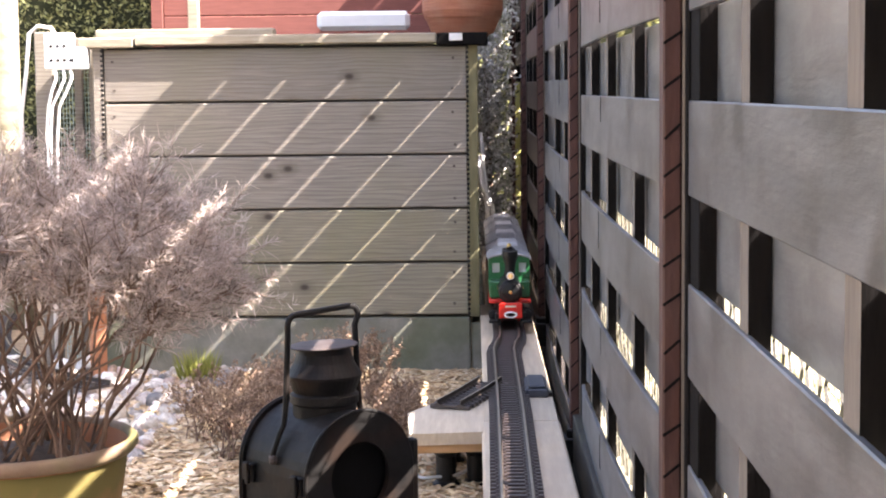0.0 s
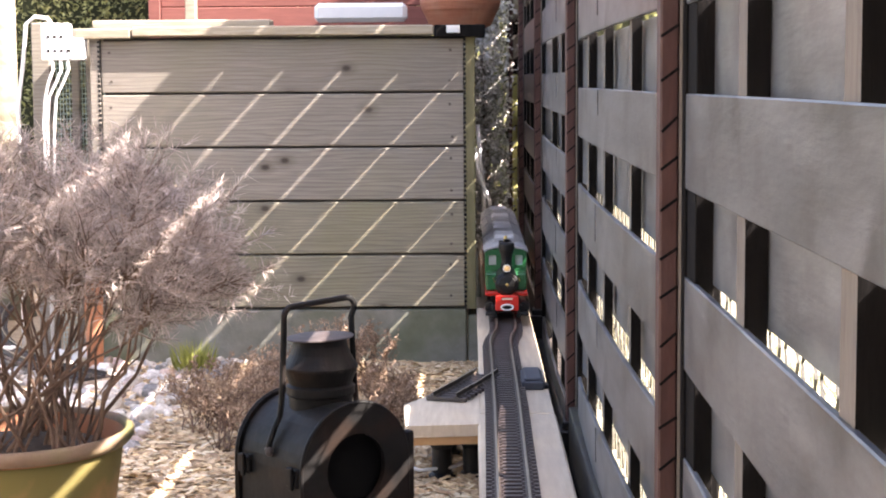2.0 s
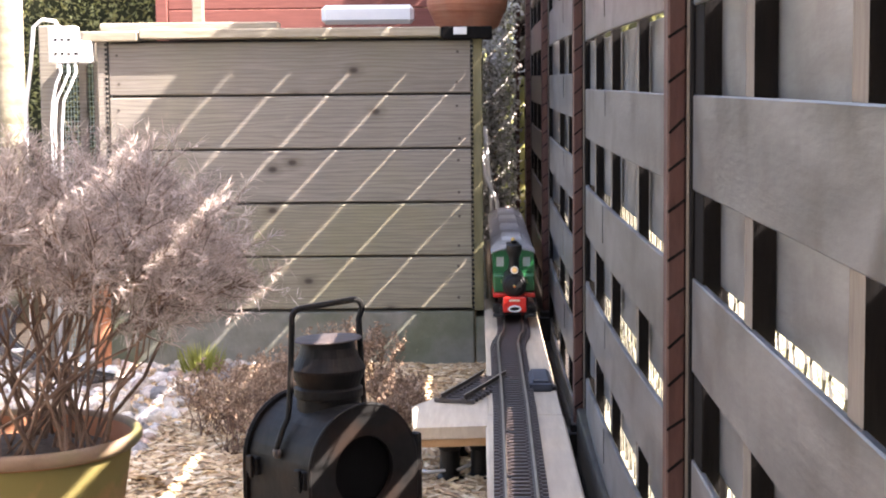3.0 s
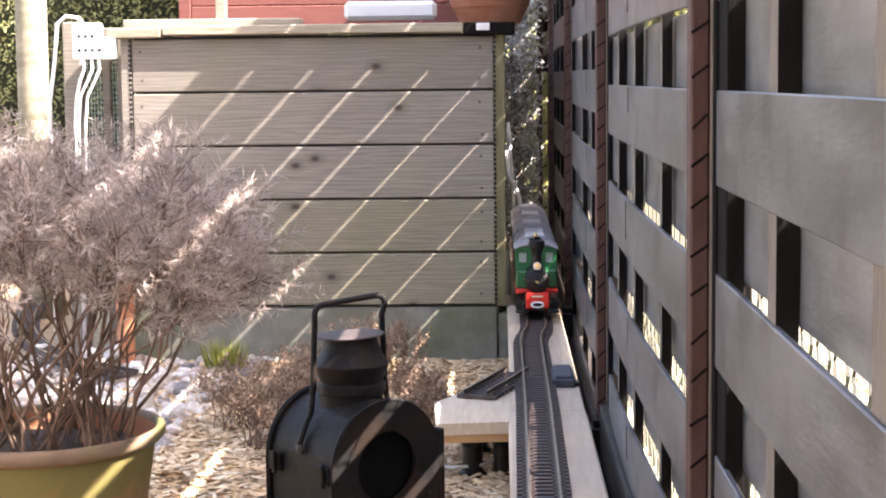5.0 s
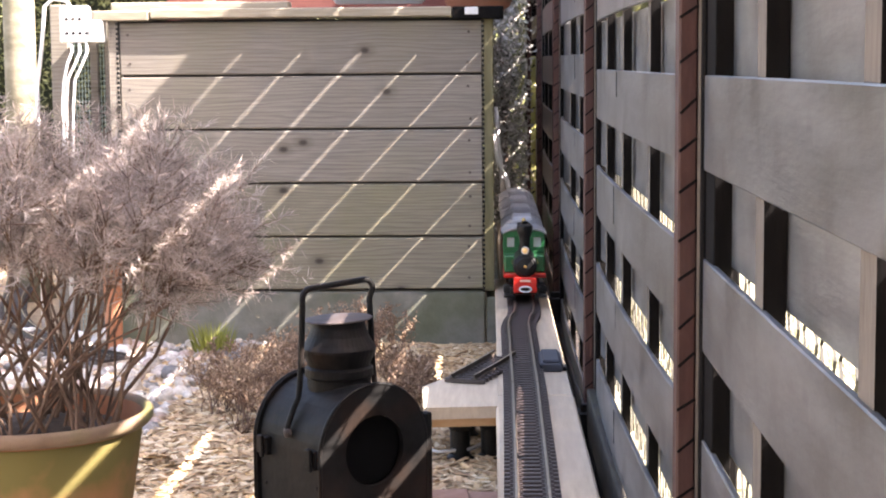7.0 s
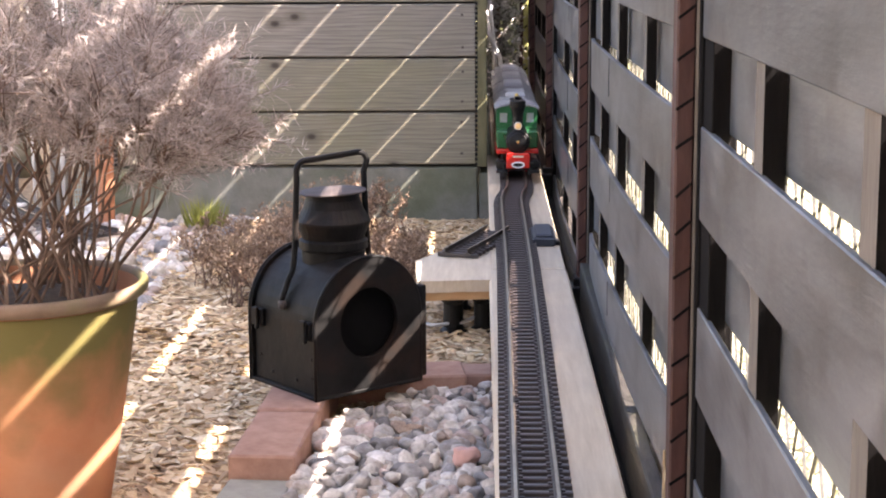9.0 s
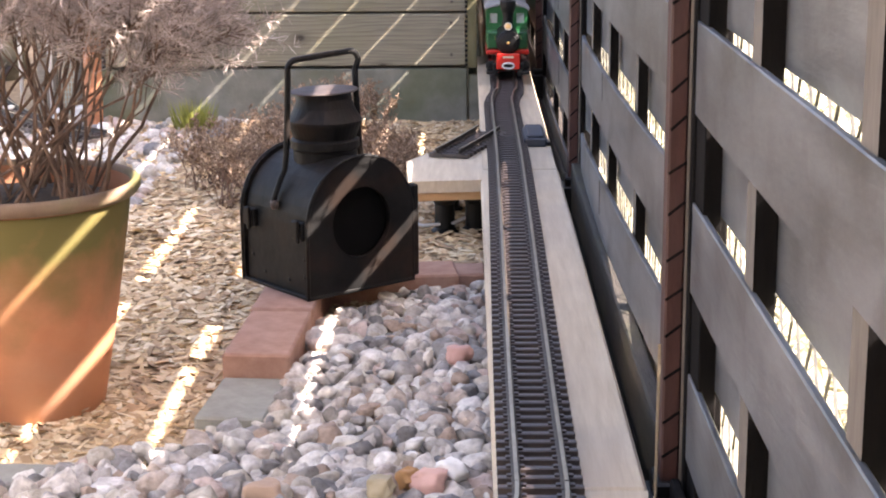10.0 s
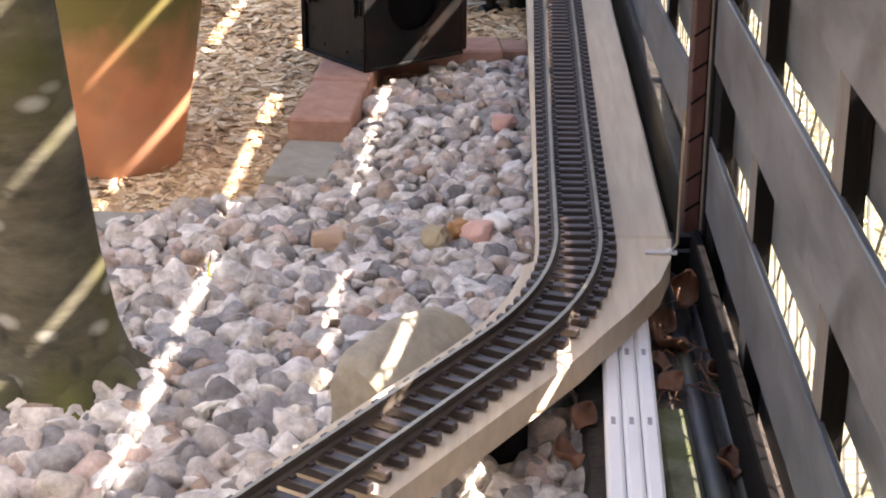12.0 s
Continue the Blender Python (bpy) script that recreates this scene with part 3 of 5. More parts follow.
def track(label, centre, spacing=0.025, level=TIE_Z):
    """A track along plan points; sleepers at even steps."""
    t = thing("garden_railway_track", (0, 0, level), label, "railway track", "track sections")
    for s in (-1, 1):
        pts = []
        for i, p in enumerate(centre):
            a, b = centre[max(i - 1, 0)], centre[min(i + 1, len(centre) - 1)]
            d = (Vector(b) - Vector(a)).normalized()
            pts.append((p[0] + s * 0.0235 * d.y, p[1] - s * 0.0235 * d.x))
        rail = part("rail", rail_bm(pts), M_RAILSIDE, t)
        rail.data.materials.append(M_RAIL)
        for f in rail.data.polygons:
            f.material_index = int(f.normal.z > 0.9 and f.center.z > 0.0195)
    run = 0.5 * spacing
    for a, b in zip(centre, centre[1:]):
        a, b = Vector(a), Vector(b)
        seg = (b - a).length
        d = (b - a) / seg
        while run < seg:
            p = a + d * run
            o = new("sleeper", TIE)
            o.parent = t
            o.matrix_basis = pose(p.x, p.y, 0.0006, 0, 0, math.degrees(math.atan2(-d.x, d.y)))
            run += spacing
        run -= seg
    return t


TX = 0.066
track("brown-sleepered garden track with dull metal rails, straight", [(TX - 0.0115, 1.509), (TX - 0.0108, 1.75), (TX - 0.0085, 2.1), (TX - 0.004, 2.6), (TX, 3.2)])
track("garden track curving away on its pale board", [arc_point(RC, d) for d in range(0, ARC + 1, 3)] + [beyond(RC, 0.3), beyond(RC, 0.9)], 0.025)
track("garden turnout stepping sideways on its board", [(TX, 3.204), (TX, 3.95), (TX + 0.006, 4.05), (TX + 0.016, 4.13), (TX + 0.02, 4.22), (TX + 0.02, 4.9)])
track("far garden track beside the raised bed", [(TX + 0.02, 4.904), (TX + 0.018, 6.5), (TX + 0.01, 8.5)], 0.024)
track("short dark branch rails of the turnout", [(TX - 0.12, 3.28), (TX - 0.075, 3.42), (TX - 0.035, 3.56)], 0.024)

loop = [Vector((-0.93, 4.16)), Vector((-1.3, 4.45)), Vector((-1.5, 5.0)), Vector((-1.6, 5.9))]
track("garden track loop among the stones beside the raised bed", [tuple((1 - u) ** 3 * loop[0] + 3 * u * (1 - u) ** 2 * loop[1] + 3 * u * u * (1 - u) * loop[2] + u ** 3 * loop[3])
                                                                   for u in [k / 14 for k in range(15)]], 0.026, -0.08)

# point motor beside the turnout
mo = thing("point_motor", (0.124, 3.48, 0.0302), "dark blue-grey plastic point motor box on the board", "switch motor")
M_MOTOR = material("blue_grey_plastic", (0.035, 0.04, 0.055), (0.05, 0.058, 0.075), 20, 0.5, bump=0.05)
part("housing", boxes((-0.023, 0.023, -0.075, 0.075, 0, 0.018), (-0.018, 0.018, -0.068, 0.068, 0.018, 0.024), bevel=0.003), M_MOTOR, mo)
part("lug", boxes((0.0235, 0.032, -0.06, -0.03, 0, 0.008), bevel=0.001), M_BLACK, mo)
part("throw_rod", boxes((-0.06, -0.0235, -0.004, 0.004, 0.004, 0.009)), M_BLACK, mo)

# siding platform
tb = thing("siding_platform", (-0.05, 3.2, -0.085), "pale plywood platform on black plastic feet beside the track", "platform")
top = [(-0.072, -0.146), (0.064, -0.13), (0.064, 0.225), (-0.01, 0.217), (-0.084, 0.056)]
part("top_board", slab(bmesh.new(), top, 0.092, 0.1145), M_BOARD, tb)
M_ORANGE = material("orange_pine_edge", (0.45, 0.24, 0.10), (0.55, 0.33, 0.16), 9, 0.6, stretch=(2, 10, 10), bump=0.1)
part("lower_board", slab(bmesh.new(), [(x * 0.97, y * 0.98) for x, y in top], 0.077, 0.0915), M_ORANGE, tb, "orange pine underlayer")
for x, y in ((-0.008, -0.06), (0.05, -0.05), (0.0, 0.14)):
    part("foot", lathe(bmesh.new(), [(0.026, -0.01), (0.026, 0.004), (0.019, 0.01), (0.019, 0.055), (0.024, 0.062), (0.024, 0.0765)], 20, (x, y, 0)), M_BLACK, tb, smooth=False)

# ---- signal lantern ----
lan = thing("signal_lantern", (-0.2135, 2.352, 0.03), "sooty black steel railway signal lantern standing on bricks", "lantern", turn=40)
lowered(lan)
LW, LD, LS = 0.089, 0.08, 0.1


def arch(hw, spring, n=20, foot=0.0):
    return [(-hw, foot)] + [(-hw * math.cos(math.pi * k / n), spring + hw * math.sin(math.pi * k / n)) for k in range(n + 1)] + [(hw, foot)]


def arch_shell(hw, spring, y0, y1, foot=0.0, closed=True):
    bm = bmesh.new()
    prof = arch(hw, spring, foot=foot)
    a = [bm.verts.new((x, y0, z)) for x, z in prof]
    b = [bm.verts.new((x, y1, z)) for x, z in prof]
    for k in range(len(prof)):
        bm.faces.new((a[k], b[k], b[(k + 1) % len(prof)], a[(k + 1) % len(prof)]))
    if closed:
        bm.faces.new(a)
    bm.faces.new(b[::-1])
    return bm


def arch_plate(hw, spring, y0, y1, hole, hz):
    """An arched plate with a round opening."""
    bm = bmesh.new()
    angles = sorted([2 * math.pi * k / 72 - math.pi for k in range(72)] + [math.atan2(-hz, hw), math.atan2(-hz, -hw)])
    out, cut = [], []
    for a in angles:
        c, q = math.cos(a), math.sin(a)
        far = hw / max(abs(c), 1e-6)
        if q < 0:
            far = min(far, -hz / q)
        elif hz + far * q > spring:
            b = q * (hz - spring)
            far = -b + math.sqrt(b * b + hw * hw - (hz - spring) ** 2)
        out.append((far * c, hz + far * q))
        cut.append((hole * c, hz + hole * q))
    loops = [[bm.verts.new((x, y, z)) for x, z in ring] for ring, y in ((out, y0), (cut, y0), (cut, y1), (out, y1))]
    m = len(out)
    for i in range(4):
        a, b = loops[i], loops[(i + 1) % 4]
        for k in range(m):
            bm.faces.new((a[k], a[(k + 1) % m], b[(k + 1) % m], b[k]))
    return bm


part("body", arch_shell(LW - 0.003, LS, -LD + 0.0045, LD - 0.006, closed=False), M_LANTERN, lan)
part("front_plate", arch_plate(LW + 0.002, LS, -LD - 0.004, -LD + 0.004, 0.049, 0.098), M_LANTERN, lan)
part("back_plate", arch_shell(LW + 0.002, LS, LD - 0.004, LD + 0.003), M_LANTERN, lan)
part("front_opening", lathe(bmesh.new(), [(0.0488, 0.0045), (0.062, 0.02), (0.062, 0.12), (0.06, 0.13), (0.02, 0.131)], 40, m=pose(0, -LD + 0.003, 0.098, -90)), M_INSIDE, lan, "dark round opening")
chim = part("chimney", lathe(bmesh.new(), [(0.045, 0.15), (0.045, 0.19), (0.0485, 0.193), (0.0485, 0.204), (0.044, 0.207), (0.0455, 0.211), (0.0525, 0.228), (0.053, 0.232),
                             (0.0485, 0.239), (0.0425, 0.25), (0.0385, 0.262), (0.0372, 0.2705)], 40), M_LANTERN, lan, smooth=False)
M_CAP = material("rusty_grey_cap", (0.045, 0.036, 0.034), (0.085, 0.07, 0.066), 25, 0.6, bump=0.3, blotch=(0.10, 0.055, 0.035), blotch_scale=16, blotch_amount=0.6, spec=0.3)
part("cap", lathe(bmesh.new(), [(0.02, 0.2695), (0.0475, 0.271), (0.0487, 0.2722), (0.0475, 0.2735), (0.03, 0.2745), (0.008, 0.275)], 40, m=pose(0, 0, 0.27, -1.5, -2, 0) @ pose(0, 0, -0.27)), M_CAP, chim, "flat rusty chimney cap")
half = [(0.0885, 0.122), (0.087, 0.133), (0.077, 0.156), (0.0695, 0.168), (0.0665, 0.186), (0.0645, 0.21), (0.062, 0.26), (0.06, 0.296)]
bend = [(0.046 + 0.014 * math.cos(a), 0.31 + 0.014 * math.sin(a)) for a in [math.pi / 2 * k / 5 for k in range(6)]]
bail = [(x * (0.9 if 0.16 < z < 0.3 else 1), 0, z) for x, z in half + bend] + [(-x, 0, z - 0.005 * min(1, max(0, (z - 0.186) / 0.1))) for x, z in reversed(half + bend)]
part("bail_handle", tube(bmesh.new(), bail, 0.0044, 8), M_LANTERN, lan, "bent steel carrying handle", smooth=True)
for x in (-0.0885, 0.0885):
    part("handle_pivot", lathe(bmesh.new(), [(0.002, -0.004), (0.0075, -0.003), (0.0075, 0.002), (0.003, 0.005)], 16, m=pose(x, 0, 0.122, 0, 90 if x > 0 else -90)), M_CAP, lan, "rusty handle pivot")
part("arch_rim", tube(bmesh.new(), [(x, LD + 0.001, z) for x, z in arch(LW + 0.001, LS)], 0.0032, 8), M_LANTERN, lan, "rolled edge of the back plate", smooth=True)
part("arch_rim", tube(bmesh.new(), [(x, -LD - 0.002, z) for x, z in arch(LW + 0.0015, LS)], 0.0028, 8), M_LANTERN, lan, "rolled edge of the front plate", smooth=True)
RIVET = finish(lathe(bmesh.new(), [(0.0028, 0), (0.0022, 0.0014), (0.0006, 0.002)], 10), "rivet", M_LANTERN)
for y, z in ((-0.068, 0.03), (-0.068, 0.055), (-0.03, 0.02), (0.03, 0.02), (0.06, 0.04)):
    o = new("rivet", RIVET)
    o.parent = lan
    o.matrix_basis = pose(-LW + 0.0025, y, z, 0, -90)
for y in (-0.058, 0.062):
    for sgn in (-1, 1):
        x0, x1 = sorted((sgn * 0.0815, sgn * 0.0935))
        catch = part("side_catch", boxes((x0, x1, y - 0.015, y + 0.012, 0.082, 0.108), bevel=0.002), M_LANTERN, lan)
        x0, x1 = sorted((sgn * 0.0937, sgn * 0.099))
        part("hinge_knuckle", boxes((x0, x1, y - 0.011, y - 0.003, 0.079, 0.111), bevel=0.0015), M_LANTERN, catch)
part("side_flange", boxes((LW + 0.0025, LW + 0.013, -LD - 0.003, -LD + 0.012, 0.006, 0.138), bevel=0.002), M_LANTERN, lan)
part("base_flange", boxes((-LW - 0.003, LW + 0.003, -LD - 0.005, LD + 0.004, 0.0, 0.005), bevel=0.001), M_LANTERN, lan)

# ---- bricks that edge the pebbles ----
def brick(at, turn, size, mat, label, tilt=0):
    o = thing("edging_brick", at, label, "brick", "bricks edging the pebbles", turn)
    w, l, h = size
    bm = bmesh.new()
    box(bm, -w / 2, w / 2, -l / 2, l / 2, -h, 0, 0.003)
    for v in bm.verts:
        v.co += Vector((noise.noise(v.co * 40 + Vector(at)), noise.noise(v.co * 40 + Vector((9, 0, 0))), 0)) * 0.0015
    part("brick", bm, mat, o)
    lowered(o)


M_GREYBRICK = material("grey_paver", (0.255, 0.25, 0.215), (0.345, 0.34, 0.30), 35, 0.9, bump=0.4)
RB = "red clinker paver edging the pebble bed"
brick((-0.259, 2.297, 0.0295), -3, (0.085, 0.2, 0.055), M_BRICK, "red clinker paver under the lantern")
brick((-0.2695, 2.092, 0.028), -3, (0.083, 0.2, 0.055), M_BRICK, RB)
brick((-0.281, 1.912, 0.0), -5, (0.083, 0.15, 0.06), M_GREYBRICK, "grey concrete paver edging the pebble bed")
brick((-0.13, 2.44, 0.022), 96, (0.088, 0.2, 0.055), M_BRICK, "red clinker paver behind the lantern")
brick((-0.037, 2.47, 0.015), 92, (0.07, 0.1, 0.055), M_BRICK, RB)
brick((-0.44, 1.655, 0.0), 86, (0.07, 0.2, 0.05), M_GREYBRICK, "grey concrete paver among the pebbles")

# ---- terracotta pot with a dry shrub ----
POT = (-0.545, 1.95, -0.03)
M_RIMGREEN = material("algae_rim", (0.20, 0.13, 0.085), (0.32, 0.225, 0.155), 12, 0.8, bump=0.15, blotch=(0.2, 0.2, 0.06), blotch_scale=9, blotch_amount=0.7)
pot = thing("terracotta_pot", POT, "large terracotta pot with a mossy rim", "plant pot")
lowered(pot)
M_POT = material("mossy_terracotta", (0.54, 0.205, 0.095), (0.64, 0.29, 0.15), 9, 0.8, bump=0.15, blotch=(0.46, 0.28, 0.19), blotch_scale=6, blotch_amount=0.45)
stain_band(M_POT, (0.14, 0.135, 0.035), 0.07, 0.27, 14, 0.92)
part("pot_body", lathe(bmesh.new(), [(0.084, 0), (0.089, 0.004), (0.112, 0.13), (0.131, 0.25), (0.133, 0.266)], 48, caps=(True, False)), M_POT, pot, smooth=True)
part("rim", lathe(bmesh.new(), [(0.134, 0.268), (0.140, 0.269), (0.145, 0.275), (0.146, 0.282), (0.143, 0.286), (0.138, 0.286), (0.135, 0.284), (0.1335, 0.28)], 48, caps=(False, False)),
     M_RIMGREEN, pot, "pale rim with algae", smooth=True)
part("inner_wall", lathe(bmesh.new(), [(0.1334, 0.2798), (0.131, 0.262), (0.125, 0.215)], 48, caps=(False, False)), M_TERRA, pot, "bare terracotta inside of the pot", smooth=True)
part("soil", lathe(bmesh.new(), [(0.1, 0.22), (0.1288, 0.25), (0.118, 0.26), (0.05, 0.268), (0.01, 0.269)], 32), M_SOIL, pot, smooth=True)


def twigs(paths, n=3):
    """Thin tapered stems as joined prisms: rows of (points, radius)."""
    V, F = [], []
    for pts, r in paths:
        base, last = len(V), len(pts) - 1
        for i, p in enumerate(pts):
            d = (pts[min(i + 1, last)] - pts[max(i - 1, 0)]).normalized()
            s = d.orthogonal().normalized()
            u = d.cross(s)
            rr = r * (1 - 0.75 * i / max(last, 1))
            for k in range(n):
                a = 2 * math.pi * k / n
                V.append(p + rr * (math.cos(a) * s + math.sin(a) * u))
        for i in range(last):
            for k in range(n):
                a, b = base + i * n + k, base + i * n + (k + 1) % n
                F.append((a, b, b + n, a + n))
    return V, F


def blades(rows):
    """Narrow leaves, folded along the middle: rows of (foot, tip, width)."""
    V, F = [], []
    for a, b, w in rows:
        d = (b - a).normalized()
        s = d.orthogonal().normalized()
        s = (Matrix.Rotation(rng.uniform(0, 6.28), 3, d) @ s) * w
        u = d.cross(s) * 0.5
        m = a.lerp(b, 0.45)
        i = len(V)
        V += [a, m + s, b, m - s, m + u]
        F += [(i, i + 1, i + 4), (i + 1, i + 2, i + 4), (i + 2, i + 3, i + 4), (i + 3, i, i + 4)]
    return V, F


def rand_dir(up=0.0, r=rng):
    v = Vector((r.gauss(0, 1), r.gauss(0, 1), r.gauss(0, 1) + up))
    return v.normalized()


def shrub(name, at, label, spread, height, stems, subs, leaves, lean, leaf_len, mats, seed, category="shrub", stem_r=0.0035, clump=0.05, foot=0.05, single=False, along=0.9, slim=0.045, up=0.35):
    r = random.Random(seed)
    o = thing(name, at, label, category)
    wood, tips = [], []
    for i in range(stems):
        a = r.uniform(0, 6.283)
        f = Vector((math.cos(a), math.sin(a), 0)) * foot * r.random() ** 0.5
        reach = spread * (0.35 + 0.65 * r.random())
        b = r.uniform(0, 6.283)
        end = Vector((math.cos(b) * reach, math.sin(b) * reach, height * (1 - 0.42 * (reach / spread) ** 2) * r.uniform(0.75, 1.0))) + Vector(lean)
        wiggle = 0.011 if single else 0.006
        mid = f.lerp(end, 0.5) + Vector((0, 0, height * 0.1)) + rand_dir(0, r) * 0.02
        pts = [(1 - t) ** 2 * f + 2 * t * (1 - t) * mid + t * t * end + rand_dir(0, r) * wiggle * (0 < t < 1) for t in [k / 7 for k in range(8)]]
        wood.append((pts, stem_r * r.uniform(0.7, 1.3)))
        for j in range(subs):
            t = r.uniform(0.58 if single else 0.35, 1)
            k = min(6, int(t * 7))
            p = pts[k].lerp(pts[k + 1], t * 7 - k)
            d = (pts[k + 1] - pts[k]).normalized() + rand_dir(up, r) * 0.9
            q = p + d.normalized() * r.uniform(0.5, 1.3) * clump
            m2 = p.lerp(q, 0.5) + rand_dir(0, r) * 0.006
            wood.append(([p, m2, q], stem_r * 0.35))
            tips.append((m2, q))
    if single:
        for path in wood[::subs + 1]:
            soup("stem", *twigs([path], 6), mats[0], parent=o)
        wood = [p for k, p in enumerate(wood) if k % (subs + 1)]
    tagged(soup("twig_mass", *twigs(wood), mats[0], parent=o), kind="stuff")
    rows = []
    for a, b in tips:
        for j in range(leaves):
            p = a.lerp(b, r.uniform(0.0, 1.1))
            rows.append((p, p + ((b - a).normalized() * along + rand_dir(0.15, r) * 0.75).normalized() * leaf_len * r.uniform(0.5, 1.4), leaf_len * slim))
    V, F = blades(rows)
    tagged(soup("leaf_mass", V, F, mats[1], parent=o), kind="stuff")
    return o


lowered(shrub("dry_shrub", (POT[0], POT[1], 0.23), "leafless grey-brown dry shrub growing in the pot", 0.275, 0.395, 60, 36, 28, (0.035, 0.0, 0.0), 0.0185, (M_TWIG, M_DRYLEAF), 3, stem_r=0.0024, clump=0.058, foot=0.115, single=True, along=0.45, slim=0.03))

# ---- dead heather and grass ----
for i, (x, y, s, hh) in enumerate([(-0.47, 3.42, 0.13, 0.17), (-0.56, 3.6, 0.12, 0.16), (-0.40, 3.62, 0.11, 0.17), (-0.36, 4.1, 0.11, 0.2), (-0.30, 4.28, 0.1, 0.17),
                                   (-0.175, 3.62, 0.06, 0.1), (-0.2, 3.85, 0.06, 0.11), (-0.5, 3.95, 0.12, 0.15)]):
    shrub("dead_heather", (x, y, ground_z(x, y)), "low brown dead heather bush in bark mulch", s * 1.1, hh * 0.98, 46, 7, 5, (0, 0, 0), 0.0105, (M_HSTEM, M_HEATHER), 20 + i, "heather", 0.0015, 0.03, 0.07, along=0.4, slim=0.2, up=1.6)
rows = []
for i in range(220):
    a, q = rng.uniform(0, 6.28), 0.045 * rng.random()
    p = Vector((q * math.cos(a), q * math.sin(a), 0))
    rows.append((p, p + Vector((math.cos(a) * 0.03, math.sin(a) * 0.03, rng.uniform(0.04, 0.1))), 0.0022))
tuft = thing("grass_tuft", (-0.74, 4.45, ground_z(-0.74, 4.45)), "small green grass tuft beside the raised bed", "grass")
tagged(soup("grass_mass", *blades(rows), M_GRASS, parent=tuft), kind="stuff")

# ---- pebbles ----
def pebble_heap(name, label, spots, size, seed, mat, level):
    r = random.Random(seed)
    protos = []
    for k in range(18):
        bm = bmesh.new()
        bmesh.ops.create_icosphere(bm, subdivisions=3 if k % 2 else 2, radius=1)
        off = Vector((k * 7.3, 0, 0))
        flat, wide = r.uniform(0.5, 0.8), r.uniform(0.65, 0.95)
        cuts = [(rand_dir(0, r), r.uniform(0.5, 0.8)) for _ in range(9)]
        for v in bm.verts:
            d = 1 + 0.45 * noise.noise(v.co * 0.95 + off) + 0.16 * noise.noise(v.co * 1.9 + off)
            c = v.co * d
            for nrm, lim in cuts:
                over = c.dot(nrm) - lim
                if over > 0:
                    c -= nrm * over * 0.95
            v.co = Vector((c.x, c.y * wide, c.z * flat))
        bm.verts.ensure_lookup_table()
        protos.append((np.array([v.co[:] for v in bm.verts]), np.array([[v.index for v in f.verts] for f in bm.faces])))
        bm.free()
    Vs, Fs, n = [], [], 0
    for x, y in spots:
        v, f = r.choice(protos[1::2] if y < 1.7 else protos[::2])
        s = size * r.choice((0.55, 0.75, 0.9, 1.0, 1.1, 1.25, 1.5)) * r.uniform(0.9, 1.1) * lerp([(1.0, 1.2), (1.5, 1.04), (2.0, 0.88), (3.0, 1.0)], y)
        m = np.array(Euler((r.gauss(0, 0.5), r.gauss(0, 0.5), r.uniform(0, 6.28))).to_matrix())
        Vs.append((v * s) @ m.T + np.array([x, y, level(x, y) + r.uniform(-0.006, 0.006)]))
        Fs.append(f + n)
        n += len(v)
    ob = soup(name, np.concatenate(Vs).tolist(), np.concatenate(Fs).tolist(), mat, True)
    ob.data.set_sharp_from_angle(angle=radians(62))
    return tagged(ob, label, "pebbles", kind="stuff")


def scatter(x0, x1, y0, y1, step, ok, seed, layers=1):
    r = random.Random(seed)
    out = []
    for _ in range(layers):
        y = y0
        while y < y1:
            x = x0
            while x < x1:
                px, py = x + r.uniform(-0.45, 0.45) * step, y + r.uniform(-0.45, 0.45) * step
                if ok(px, py):
                    out.append((px, py))
                x += step
            y += step * 0.9
    return out


def left_edge(y):
    return lerp([(1.2, -0.75), (1.55, -0.6), (1.66, -0.46), (1.74, -0.36), (1.82, -0.245), (2.05, -0.222), (2.2, -0.215), (2.26, -0.2), (2.44, -0.07)], y)


def on_pebbles(x, y):
    if y > 2.43 or y < 0.6 or x < left_edge(y):
        return False
    if y > 1.5:
        return x < 0.035
    off = math.hypot(x - CX, y - CY) - RC
    if math.degrees(math.atan2(CY - y, x - CX)) > ARC:
        off = (x - CX) * math.cos(radians(ARC)) + (CY - y) * math.sin(radians(ARC)) - RC
    return (off < -0.035 or off > 0.06) and x < 0.06


heap = pebble_heap("pebbles", "rounded grey, white and pink river pebbles", scatter(-0.8, 0.1, 0.7, 2.45, 0.0228, on_pebbles, 5, 2), 0.0162, 8, M_PEBBLE, lambda x, y: lerp([(1.4, 0.0), (2.4, -0.005)], y))
lowered(heap)
pebble_heap("pebbles", "grey river pebbles along the raised bed", scatter(-1.5, -0.6, 3.1, 4.62, 0.04, lambda x, y: x < lerp([(3.1, -0.78), (3.5, -0.66), (4.1, -0.7), (4.6, -0.62)], y), 6), 0.022, 9, M_PEBBLE, lambda x, y: ground_z(x, y) + 0.006)

# ---- bark mulch ----
CHIP_CORNERS = [(-1, -1, -1), (1, -1, -1), (1, 1, -1), (-1, 1, -1), (-1, -1, 1), (1, -1, 1), (1, 1, 1), (-1, 1, 1)]


